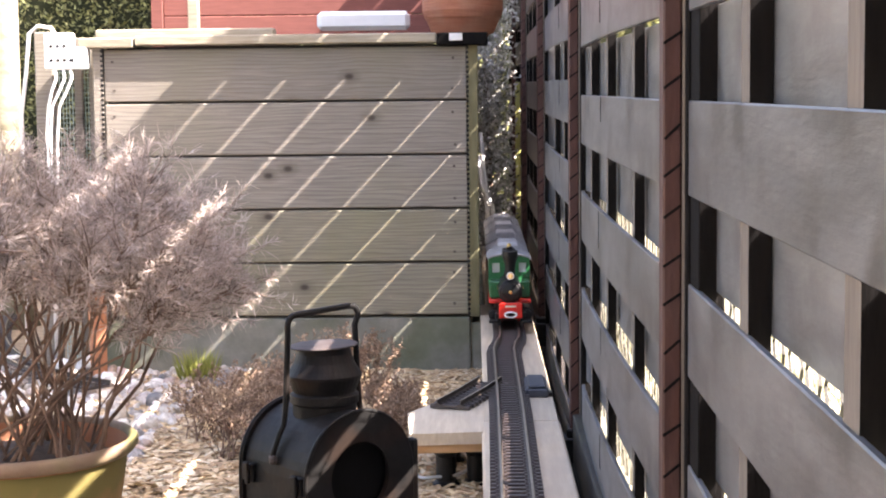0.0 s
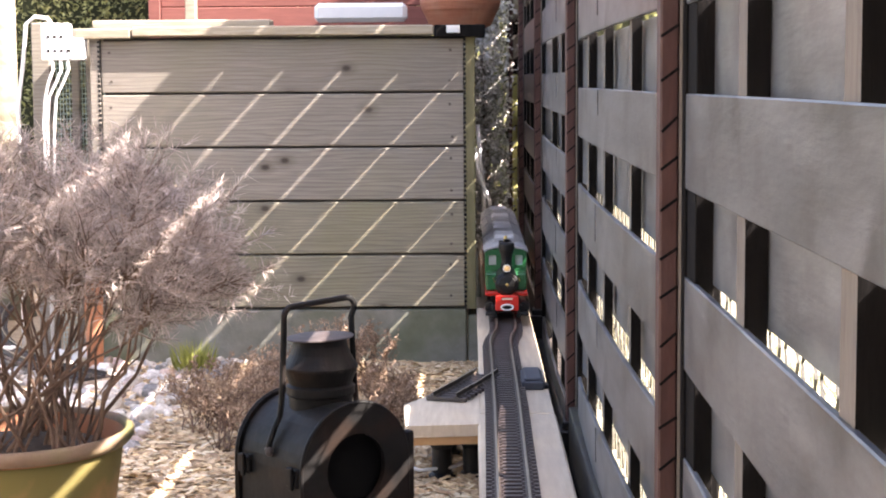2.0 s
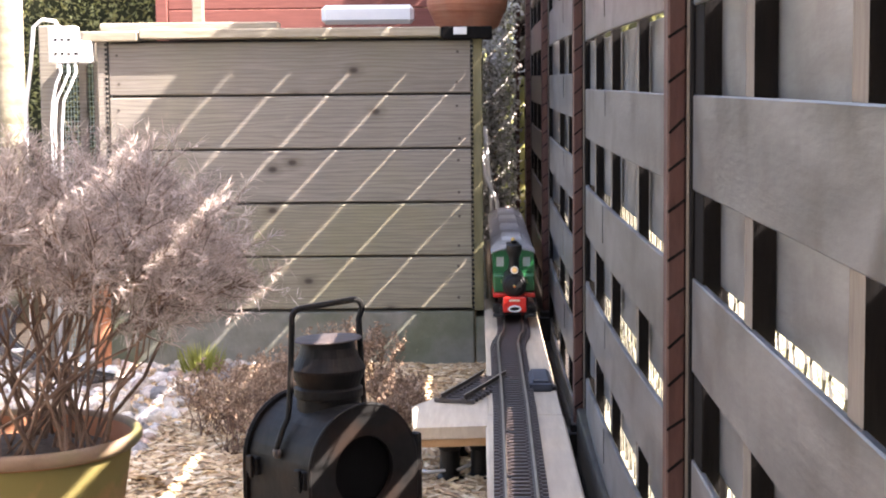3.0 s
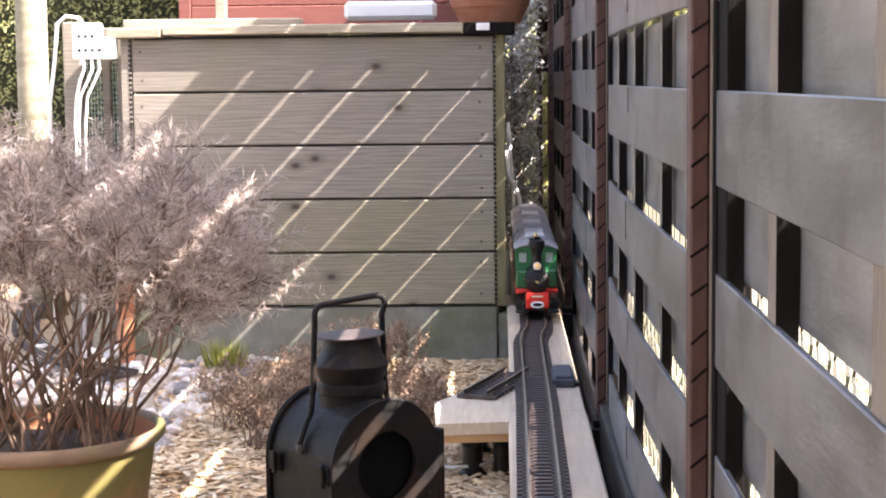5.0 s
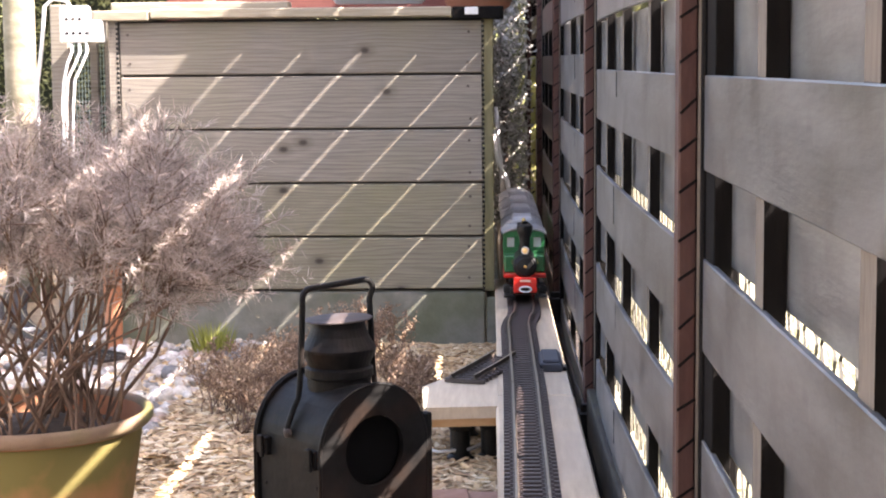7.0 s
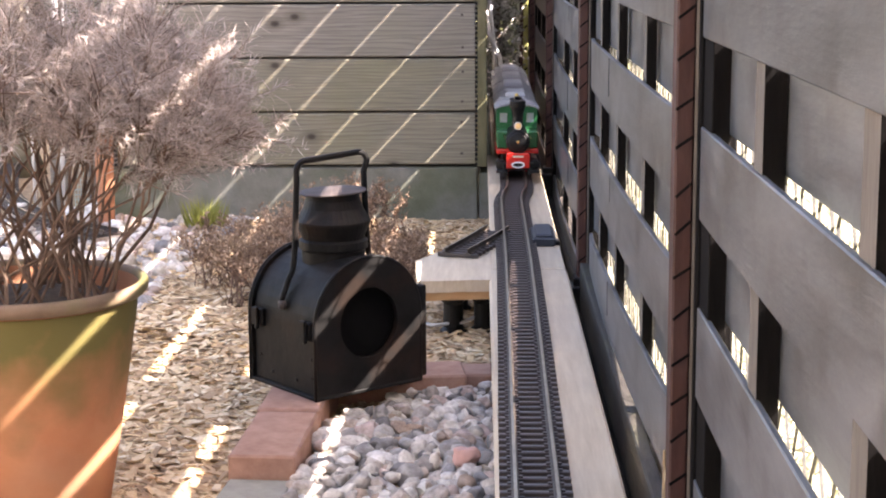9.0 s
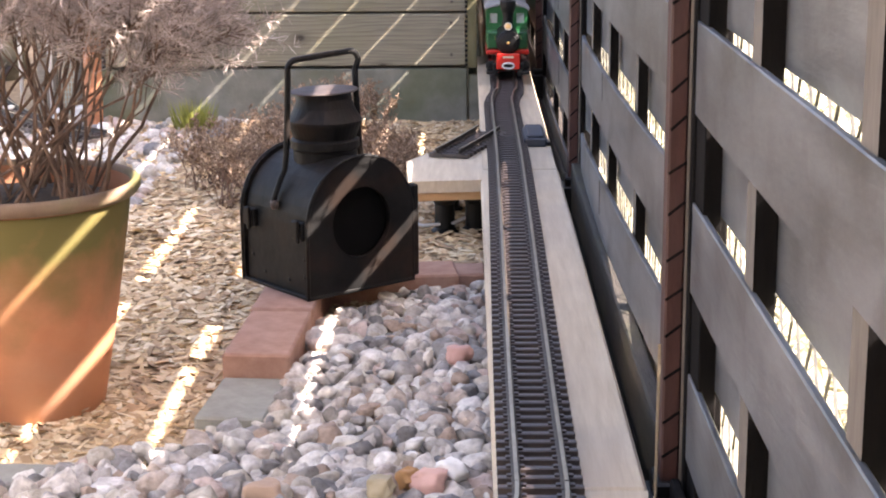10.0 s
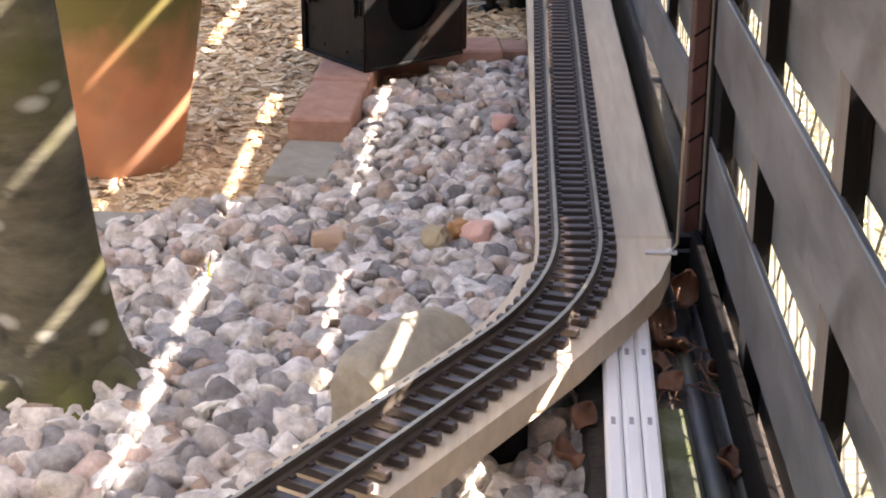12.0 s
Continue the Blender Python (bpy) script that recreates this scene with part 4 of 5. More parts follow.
def chips(spots, seed):
    r = random.Random(seed)
    V, F = [], []
    for x, y in spots:
        L, W, T = r.uniform(0.005, 0.025), r.uniform(0.0025, 0.0085), r.uniform(0.0004, 0.0012)
        m = Matrix.Translation((x, y, ground_z(x, y) + r.uniform(0.001, 0.008))) @ Euler((r.gauss(0, 0.2), r.gauss(0, 0.18), r.uniform(0, 6.28))).to_matrix().to_4x4()
        i = len(V)
        for sx, sy, sz in [(px * r.uniform(0.55, 1.05), py * r.uniform(0.3, 1.1), pz) for px, py, pz in CHIP_CORNERS]:
            V.append(m @ Vector((sx * L, sy * W, sz * T)))
        F += [(i, i + 3, i + 2, i + 1), (i + 4, i + 5, i + 6, i + 7), (i, i + 1, i + 5, i + 4), (i + 1, i + 2, i + 6, i + 5), (i + 2, i + 3, i + 7, i + 6), (i + 3, i, i + 4, i + 7)]
    ob = soup("bark_mulch", V, F, M_CHIP)
    return tagged(ob, "pale split bark chips covering the garden bed", "mulch", kind="stuff")


def on_mulch(x, y):
    if y / DROP < 2.5 and x / DROP > left_edge(y / DROP) - 0.02:
        return False
    return x < 0.16


chips(scatter(-1.05, 0.16, 1.6, 2.85, 0.0083, on_mulch, 11) + scatter(-1.0, 0.16, 2.85, 4.62, 0.0125, on_mulch, 12), 13)

# ---- near tree trunk ----
tr = thing("tree", (-0.430, 1.22, -0.02), "mossy grey tree trunk standing in the pebbles", "tree")
lowered(tr)
bm = bmesh.new()
lathe(bm, [(0.115, -0.05), (0.092, 0.0), (0.067, 0.035), (0.058, 0.08), (0.053, 0.15), (0.05, 0.3), (0.048, 0.6), (0.046, 1.2), (0.042, 2.4)], 40)
for v in bm.verts:
    a = math.atan2(v.co.y, v.co.x)
    h = max(0, v.co.z)
    k = 1 + 0.22 * math.exp(-h / 0.05) * math.sin(4 * a + 0.8) + 0.05 * noise.noise(v.co * 14)
    v.co.x, v.co.y = v.co.x * k - 0.08 * h, v.co.y * k
part("trunk", bm, M_BARK, tr, smooth=True)
for a, far, r in ((-0.35, 0.15, 0.026), (-1.2, 0.13, 0.022), (0.5, 0.12, 0.02), (-2.2, 0.12, 0.022)):
    c, q = math.cos(a), math.sin(a)
    part("root", tube(bmesh.new(), [(0.045 * c, 0.045 * q, 0.035), (0.08 * c, 0.08 * q, 0.012), (far * 0.8 * c + 0.01 * q, far * 0.8 * q, -0.012), (far * c + 0.02 * q, far * q, -0.045)], r, 10, r * 0.45), M_BARK, tr, smooth=True)

# flat fieldstone beside the curve
def fieldstone(at, size, turn, label, mat, seed, near=True):
    o = thing("fieldstone", at, label, "stone", turn=turn)
    bm = bmesh.new()
    bmesh.ops.create_icosphere(bm, subdivisions=4, radius=1)
    off = Vector((seed, 0, 0))
    rr = random.Random(seed)
    cuts = [(rand_dir(0.3, rr), rr.uniform(0.6, 0.85)) for _ in range(8)]
    for v in bm.verts:
        c = v.co.copy()
        d = 1 + 0.3 * noise.noise(c * 1.3 + off) + 0.08 * noise.noise(c * 4 + off)
        for nrm, lim in cuts:
            over = c.dot(nrm) - lim
            if over > 0:
                c -= nrm * over * 0.95
        q = Vector((abs(c.x) ** 0.75 * math.copysign(1, c.x), abs(c.y) ** 0.75 * math.copysign(1, c.y), max(-1, min(1, c.z * 1.5)) * 0.8))
        v.co = Vector((q.x * size[0], q.y * size[1], q.z * size[2])) * d
    part("stone", bm, mat, o, smooth=True)
    if near:
        lowered(o)


M_FIELD = material("pale_fieldstone", (0.24, 0.215, 0.165), (0.40, 0.365, 0.295), 28, 0.85, bump=0.8, fine=80, blotch=(0.28, 0.25, 0.175), blotch_scale=16)
def wedge_stone(at, turn, half, wide, tall, label):
    """A long slab with a blunt ridge that slopes off to one side."""
    o = thing("fieldstone", at, label, "stone", turn=turn)
    prof = [(-1.0, -1.0), (1.0, -1.0), (1.02, 0.28), (0.1, 0.93), (-0.62, 1.0), (-0.95, 0.5)]
    for _ in range(3):
        prof = [q for p, n in zip(prof, prof[1:] + prof[:1]) for q in ((p[0] * 0.8 + n[0] * 0.2, p[1] * 0.8 + n[1] * 0.2), (p[0] * 0.2 + n[0] * 0.8, p[1] * 0.2 + n[1] * 0.8))]
    bm = bmesh.new()
    rings = []
    for k in range(25):
        q = k / 12 - 1
        f = (1 - 0.3 * abs(q) ** 7) * (1 - 0.28 * max(0, q) ** 2)
        ring = []
        for x, z in prof:
            v = Vector((x * wide * f, q * half + 0.012 * z * (q > 0) * -q, z * tall * (f if z > 0 else 1)))
            ring.append(bm.verts.new(v * (1 + 0.09 * noise.noise(v * 22) + 0.035 * noise.noise(v * 90))))
        rings.append(ring)
    for a, b in zip(rings, rings[1:]):
        for k in range(len(prof)):
            bm.faces.new((a[k], b[k], b[(k + 1) % len(prof)], a[(k + 1) % len(prof)]))
    bm.faces.new(rings[0])
    bm.faces.new(rings[-1][::-1])
    bmesh.ops.recalc_face_normals(bm, faces=bm.faces)
    ob = part("stone", bm, M_FIELD, o, smooth=True)
    ob.data.set_sharp_from_angle(angle=radians(50))


wedge_stone((-0.109, 1.25, -0.003), -31, 0.091, 0.039, 0.05, "large wedge-shaped grey-beige fieldstone beside the track curve")

# ---- cable ducts and pipes at the fence foot ----
PRINT = finish(box(bmesh.new(), -0.002, 0.002, -0.007, 0.007, -0.0002, 0.0002), "print_mark", M_MARK)
for k in range(3):
    d = thing("cable_duct", (0.066 + 0.0163 * k, 0.9, -0.024), "white plastic cable duct lying on the ground", "cable duct", "white cable ducts", turn=-2.0)
    part("duct", boxes((-0.0077, 0.0077, -0.5, 0.52, 0, 0.022), bevel=0.003), M_WHITE, d)
    for y in (-0.2, -0.05, 0.1, 0.25, 0.4):
        o = new("print_mark", PRINT)
        o.parent = d
        o.location = (-0.0005, y, 0.02225)
M_PIPE = material("worn_dark_grey_pipe", (0.014, 0.0145, 0.016), (0.045, 0.046, 0.05), 16, 0.45, stretch=(1, 0.3, 1), bump=0.1, blotch=(0.08, 0.085, 0.02), blotch_scale=12, blotch_amount=0.35)
for x, z, r in ((0.161, -0.047, 0.0125), (0.19, -0.05, 0.0095)):
    p = thing("black_pipe", (x, 0, z), "black plastic irrigation pipe along the fence foot", "pipe", "black pipes")
    part("pipe", tube(bmesh.new(), [(0, 0.3, 0.012), (0.0, 1.0, 0.012), (-0.004, 1.4, 0.01), (0.004, 1.7, 0), (0.0, 2.1, 0), (0.002, 3.2, -0.005), (0.002, 4.6, -0.01)], r, 12), M_PIPE, p, smooth=True)

# ---- train ----
TRAIN, GROW = 4.3, 1.15


def loco_parts():
    o = thing("steam_locomotive", (TX + 0.024, TRAIN, RAIL_Z), "green, black and red toy steam tank locomotive on the track", "toy locomotive")
    part("frame", boxes((-0.034, 0.034, 0.01, 0.235, 0.012, 0.03), bevel=0.002), M_BLACK, o)
    part("buffer_beam", boxes((-0.026, 0.026, 0.0, 0.022, 0.018, 0.052), bevel=0.002), M_RED, o, "red front beam")
    part("running_board", boxes((-0.048, 0.048, 0.06, 0.238, 0.044, 0.053), bevel=0.002), M_RED, o, "red running board")
    part("coupler", tube(bmesh.new(), [(0.013 * math.cos(a), -0.006, 0.027 + 0.006 * math.sin(a)) for a in [2 * math.pi * k / 24 for k in range(25)]], 0.002, 6), M_WHITE, o, "oval white coupling hook", smooth=True)
    part("coupler_face", boxes((-0.0105, 0.0105, -0.0045, -0.0005, 0.0225, 0.0315), bevel=0.0015), M_BLACK, o, "black coupling pocket")
    for s in (-1, 1):
        part("cylinder", lathe(bmesh.new(), [(0.006, 0), (0.012, 0.001), (0.012, 0.042), (0.006, 0.043)], 20, m=pose(s * 0.037, 0.028, 0.022, -90)), M_BLACK, o)
        for y in (0.09, 0.15):
            part("wheel", lathe(bmesh.new(), [(0.006, -0.004), (0.016, -0.004), (0.0175, -0.003), (0.0175, 0.002), (0.008, 0.003), (0.004, 0.005)], 24, m=pose(s * 0.0205, y, 0.017, 0, 90 * s)), M_RED, o, "red wheel")
        part("side_tank", boxes((s * 0.033 - 0.013, s * 0.033 + 0.013, 0.085, 0.14, 0.053, 0.092), bevel=0.003), M_GREEN, o)
    part("boiler", lathe(bmesh.new(), [(0.006, 0), (0.024, 0.002), (0.0265, 0.005), (0.0265, 0.14), (0.02, 0.142)], 32, m=pose(0, 0.012, 0.076, -90)), M_BLACK, o, smooth=False)
    part("smokebox_door", lathe(bmesh.new(), [(0.003, -0.004), (0.019, -0.001), (0.021, 0.0015)], 28, m=pose(0, 0.0105, 0.076, -90)), M_BLACK, o)
    st = part("chimney", lathe(bmesh.new(), [(0.013, 0.098), (0.0115, 0.105), (0.0115, 0.128), (0.013, 0.139), (0.0175, 0.152), (0.0182, 0.163), (0.0165, 0.166), (0.008, 0.1672)], 28, (0, 0.045, 0)), M_BLACK, o)
    part("chimney_cap", lathe(bmesh.new(), [(0.006, 0.168), (0.008, 0.1735), (0.003, 0.175)], 16, (0, 0.045, 0)), M_BLACK, st, "dark chimney top")
    h = part("headlamp", lathe(bmesh.new(), [(0.004, 0.012), (0.0075, 0.011), (0.0085, 0), (0.007, -0.001)], 24, m=pose(0, 0.012, 0.112, -90)), M_BLACK, o)
    part("lamp_rim", tube(bmesh.new(), [(0.0077 * math.cos(a), 0.0105, 0.112 + 0.0077 * math.sin(a)) for a in [2 * math.pi * k / 24 for k in range(25)]], 0.0011, 6), M_WHITE, h, "white lamp rim", smooth=True)
    part("lamp_glass", lathe(bmesh.new(), [(0.0066, 0.0), (0.005, -0.002), (0.002, -0.003)], 24, m=pose(0, 0.0105, 0.112, -90)), M_LAMP, h, "lit yellow lamp lens")
    part("dome", lathe(bmesh.new(), [(0.0125, 0.098), (0.0125, 0.112), (0.01, 0.119), (0.003, 0.122)], 24, (0, 0.095, 0)), M_BLACK, o)
    # cab with open front windows
    bm = boxes((-0.047, 0.047, 0.142, 0.148, 0.053, 0.104), (-0.047, -0.040, 0.142, 0.148, 0.1042, 0.13), (-0.021, 0.021, 0.142, 0.148, 0.1042, 0.13),
               (0.040, 0.047, 0.142, 0.148, 0.1042, 0.13), (-0.047, 0.047, 0.142, 0.148, 0.1302, 0.142))
    part("cab_front", bm, M_GREEN, o)
    for s in (-1, 1):
        x0, x1 = sorted((s * 0.047, s * 0.0435))
        part("cab_side", boxes((x0, x1, 0.1482, 0.235, 0.053, 0.1), (x0, x1, 0.1482, 0.165, 0.1002, 0.142), (x0, x1, 0.195, 0.235, 0.1002, 0.142), bevel=0.0005), M_GREEN, o)
        part("window_frame", boxes((s * 0.0305 - 0.0105, s * 0.0305 + 0.0105, 0.1405, 0.1418, 0.1035, 0.106), (s * 0.0305 - 0.0105, s * 0.0305 + 0.0105, 0.1405, 0.1418, 0.128, 0.1305),
                                   (s * 0.0305 - 0.0105, s * 0.0305 - 0.0085, 0.1405, 0.1418, 0.106, 0.128), (s * 0.0305 + 0.0085, s * 0.0305 + 0.0105, 0.1405, 0.1418, 0.106, 0.128)), M_GREEN, o)
    for s in (-1, 1):
        part("window_pane", boxes((s * 0.0305 - 0.0095, s * 0.0305 + 0.0095, 0.1445, 0.1452, 0.1043, 0.1298)), M_PANE, o, "cab window pane coloured pale like a reflection")
    part("cab_back", boxes((-0.047, 0.047, 0.2352, 0.24, 0.053, 0.142)), M_GREEN, o)
    part("cab_roof", roof_bm(0.051, 0.136, 0.245, 0.139, 0.012), M_ROOF, o, "silver-grey curved cab roof")
    part("bell", lathe(bmesh.new(), [(0.002, 0.172), (0.004, 0.171), (0.005, 0.164), (0.0065, 0.16), (0.003, 0.1595)], 16, (0, 0.15, 0)), M_BRASS, o, "small brass bell")
    part("bell_bracket", boxes((-0.012, 0.012, 0.145, 0.155, 0.1515, 0.1585), bevel=0.001), M_BLACK, o)
    for s in (-1, 1):
        part("buffer_step", boxes((s * 0.037 - 0.011, s * 0.037 + 0.011, -0.004, 0.03, 0.008, 0.014), bevel=0.001), M_BLACK, o)
        part("handrail", tube(bmesh.new(), [(s * 0.0285, 0.015, 0.083), (s * 0.0285, 0.08, 0.083)], 0.001, 6), M_BRASS, o)
        part("guard_iron", boxes((s * 0.026 - 0.004, s * 0.026 + 0.004, 0.0, 0.004, 0.003, 0.018)), M_BLACK, o)
    part("door_boss", lathe(bmesh.new(), [(0.0015, -0.0075), (0.003, -0.006), (0.0035, -0.003)], 12, m=pose(0, 0.0105, 0.076, -90)), M_BRASS, o)
    part("nameplate", boxes((-0.012, 0.012, -0.0006, 0.0002, 0.043, 0.047)), M_CREAM, o)
    part("roof_hatch", boxes((-0.015, 0.015, 0.17, 0.2, 0.1515, 0.158), bevel=0.002), M_BLACK, o)
    o.matrix_basis = o.matrix_basis @ Matrix.Scale(GROW, 4)
    return o


def roof_bm(hw, y0, y1, z, rise, n=14, lip=0.004):
    bm = bmesh.new()
    top = [(hw * math.sin(a), z + rise * (math.cos(a) - math.cos(1.2)) / (1 - math.cos(1.2))) for a in [-1.2 + 2.4 * k / n for k in range(n + 1)]]
    s = hw / top[-1][0]
    top = [(x * s, zz) for x, zz in top]
    ring = top + [(x * 0.985, zz - lip) for x, zz in reversed(top)]
    a = [bm.verts.new((x, y0, zz)) for x, zz in ring]
    b = [bm.verts.new((x, y1, zz)) for x, zz in ring]
    m = len(ring)
    for k in range(m):
        bm.faces.new((a[k], b[k], b[(k + 1) % m], a[(k + 1) % m]))
    for e, flip in ((a, 1), (b, -1)):
        for k in range(n):
            f = [e[k], e[k + 1], e[m - 2 - k], e[m - 1 - k]]
            bm.faces.new(f[::flip])
    return bm


M_BRASS = material("polished_brass", (0.6, 0.42, 0.12), (0.7, 0.5, 0.18), 30, 0.3, 0.9, bump=0)
# Pale colour stands in for glass reflection and the view through the cab.
M_PANE = material("pale_glare_pane", (0.38, 0.4, 0.38), (0.46, 0.47, 0.45), 10, 0.15, bump=0)
M_LAMP = material("lit_lamp_lens", (0.62, 0.40, 0.17), (0.75, 0.52, 0.25), 20, 0.3, bump=0)
M_LAMP.node_tree.nodes["Principled BSDF"].inputs["Emission Color"].default_value = (1.0, 0.62, 0.25, 1)
M_LAMP.node_tree.nodes["Principled BSDF"].inputs["Emission Strength"].default_value = 0.06
M_GLASS = material("dark_window", (0.03, 0.03, 0.03), (0.05, 0.05, 0.05), 10, 0.1, bump=0)
loco_parts()

CAR = 0.272
RIB = finish(roof_bm(0.0512, -0.0015, 0.0015, 0.1325, 0.0214), "roof_rib", M_ROOF)


def coach(y, colour, label):
    o = body = thing("passenger_coach", (TX + 0.024, y, RAIL_Z), label, "toy coach", "coaches behind the locomotive")
    L = CAR - 0.02
    part("underframe", boxes((-0.035, 0.035, 0.008, L - 0.008, 0.018, 0.034), bevel=0.002), M_BLACK, o)
    part("floor_beam", boxes((-0.047, 0.047, 0.0, L, 0.034, 0.042), bevel=0.001), M_RED, o, "red sole bar")
    lower, upper = 0.078, 0.128
    for s in (-1, 1):
        x0, x1 = sorted((s * 0.0455, s * 0.0425))
        part("side_panel", boxes((x0, x1, 0.02, L - 0.02, 0.042, lower), (x0, x1, 0.02, L - 0.02, 0.116, upper + 0.004),
                                 *[(x0, x1, 0.02 + (L - 0.052) * k / 5, 0.032 + (L - 0.052) * k / 5, lower, 0.116) for k in range(6)]), colour, o)
        part("window", boxes((s * 0.0415 - 0.0006, s * 0.0415 + 0.0006, 0.022, L - 0.022, lower, 0.116)), M_GLASS, o)
        for y2 in (0.06, L - 0.06):
            part("wheel", lathe(bmesh.new(), [(0.005, -0.004), (0.014, -0.004), (0.0155, -0.003), (0.0155, 0.002), (0.004, 0.004)], 20, m=pose(s * 0.0205, y2, 0.0155, 0, 90 * s)), M_BLACK, o)
    part("end_wall", boxes((-0.0455, 0.0455, 0.016, 0.0195, 0.042, 0.132)), colour, o)
    part("end_wall", boxes((-0.0455, 0.0455, L - 0.0195, L - 0.016, 0.042, 0.132)), colour, o)
    rf = part("roof", roof_bm(0.051, -0.001, L + 0.001, 0.132, 0.021), M_ROOF, o, "silver-grey curved roof", smooth=False)
    for k in range(8):
        o = new("roof_rib", RIB)
        o.parent = rf
        o.location = (0, 0.012 + k * (L - 0.024) / 7, 0)
    part("roof_vent", boxes((-0.0235, 0.0235, L * 0.26, L * 0.72, 0.147, 0.157), (-0.0215, 0.0215, L * 0.275, L * 0.705, 0.157, 0.1595), bevel=0.0012), M_VENT, rf, "pale raised roof vent")
    body.matrix_basis = body.matrix_basis @ Matrix.Scale(GROW, 4)
    return body


M_VENT = material("pale_grey_vent", (0.46, 0.475, 0.5), (0.56, 0.57, 0.6), 12, 0.4, bump=0.03)
for k in range(4):
    red = k < 2
    coach(TRAIN + (0.252 + CAR * k) * GROW, M_CREAM if red else M_GREEN, ("red and cream" if red else "green") + " toy passenger coach with a silver-grey roof")

# ---- beyond the raised bed ----
shed = thing("garden_shed", (-0.3, 6.9, -0.12), "red painted timber garden shed behind the raised bed", "shed")
for i in range(16):
    part("board", boxes((-0.95, 0.27, -0.012 + 0.004 * (i % 2), 0.02, 0.12 * i, 0.12 * i + 0.117), bevel=0.003), M_SHED, shed)
part("corner_board", boxes((-1.0, -0.952, -0.02, 0.03, 0, 1.95), bevel=0.003), M_SHED, shed)
part("side_wall", boxes((-0.99, -0.95, 0.035, 1.6, 0, 1.95), bevel=0.003), M_SHED, shed)
part("roof", boxes((-1.15, 0.28, -0.2, 1.8, 1.953, 2.02), bevel=0.005), M_BLACK, shed)
hedge = thing("hedge", (-3.0, 8.6, -0.12), "sunlit green conifer hedge", "hedge")
rows = []
r = random.Random(31)
for i in range(24000):
    p = Vector((r.uniform(-0.4, 2.6), r.uniform(-0.25, 0.2), r.uniform(0.2, 2.3)))
    p.y += 0.12 * noise.noise(p * 3)
    rows.append((p, p + rand_dir(0.3, r) * 0.032, 0.007))
soup("foliage", *blades(rows), M_HEDGE, parent=hedge)
# Dark box colour stands in for the shade deep inside the hedge.
M_HEDGECORE = material("hedge_inner_shade", (0.012, 0.016, 0.006), (0.03, 0.035, 0.012), 20, 0.9, bump=0.5)
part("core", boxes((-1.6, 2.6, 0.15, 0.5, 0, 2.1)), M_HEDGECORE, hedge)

op = thing("garden_tree", (-1.55, 5.6, -0.12), "pale sunlit garden tree trunk", "tree")
M_PALE = material("pale_bark", (0.11, 0.10, 0.065), (0.30, 0.27, 0.20), 10, 0.9, stretch=(1, 1, 2), bump=0.4)
part("trunk", lathe(bmesh.new(), [(0.09, 0), (0.06, 0.1), (0.052, 0.6), (0.05, 2.6)], 24, wob=0.05), M_PALE, op, smooth=True)

sp = thing("wooden_stake", (-1.19, 4.72, -0.12), "weathered square wooden stake", "stake")
part("stake", boxes((-0.025, 0.025, -0.02, 0.02, 0, 0.945), bevel=0.003), M_PLANK, sp)
so = thing("power_outlet", (-1.11, 4.62, 0.72), "white weatherproof outlet box with white cables", "outlet box")
part("box", boxes((-0.058, 0.02, 0.0, 0.04, 0.0, 0.1), (0.0202, 0.06, 0.0, 0.04, 0.0, 0.062), bevel=0.004), M_WHITE, so)
for k in range(4):
    for z in (0.022, 0.06):
        if k < 3 or z < 0.03:
            part("socket_hole", boxes((-0.042 + 0.018 * k, -0.034 + 0.018 * k, -0.002, 0.004, z, z + 0.007)), M_BLACK, so)
for dx, end in ((-0.03, -0.05), (-0.008, -0.04), (0.012, -0.02)):
    part("cable", tube(bmesh.new(), [(dx, 0.01, 0.004), (dx + 0.004, 0.0, -0.025), (dx - 0.008, -0.005, -0.055), (end, 0, -0.1), (end - 0.008, 0.005, -0.17), (end * 0.6 - 0.028, 0.02, -0.4), (-0.055, 0.02, -0.8)], 0.0042, 6), M_WHITE, so, smooth=True)
tt = thing("white_tray", (-0.31, 5.0, 0.83), "bright white plastic tray on the raised bed", "tray")
part("tray", boxes((-0.145, 0.125, -0.03, 0.03, 0, 0.055), bevel=0.012), M_WHITE, tt)
M_BOWL = material("banded_dark_terracotta", (0.30, 0.095, 0.05), (0.42, 0.16, 0.085), 16, 0.75, stretch=(1, 1, 14), bump=0.2, blotch=(0.36, 0.2, 0.13), blotch_scale=9, blotch_amount=0.5)
tp = thing("terracotta_bowl", (-0.03, 5.0, 0.808), "wide terracotta bowl on the raised bed", "plant pot")
part("bowl", lathe(bmesh.new(), [(0.07, 0), (0.09, 0.01), (0.108, 0.05), (0.112, 0.055), (0.118, 0.075), (0.118, 0.2), (0.1, 0.2)], 36), M_BOWL, tp, smooth=False)
st = thing("wooden_peg", (-0.835, 5.1, 0.8), "pale square wooden peg at the raised bed", "peg")
part("peg", boxes((-0.016, 0.016, -0.016, 0.016, 0, 0.13), bevel=0.003), M_LID, st)

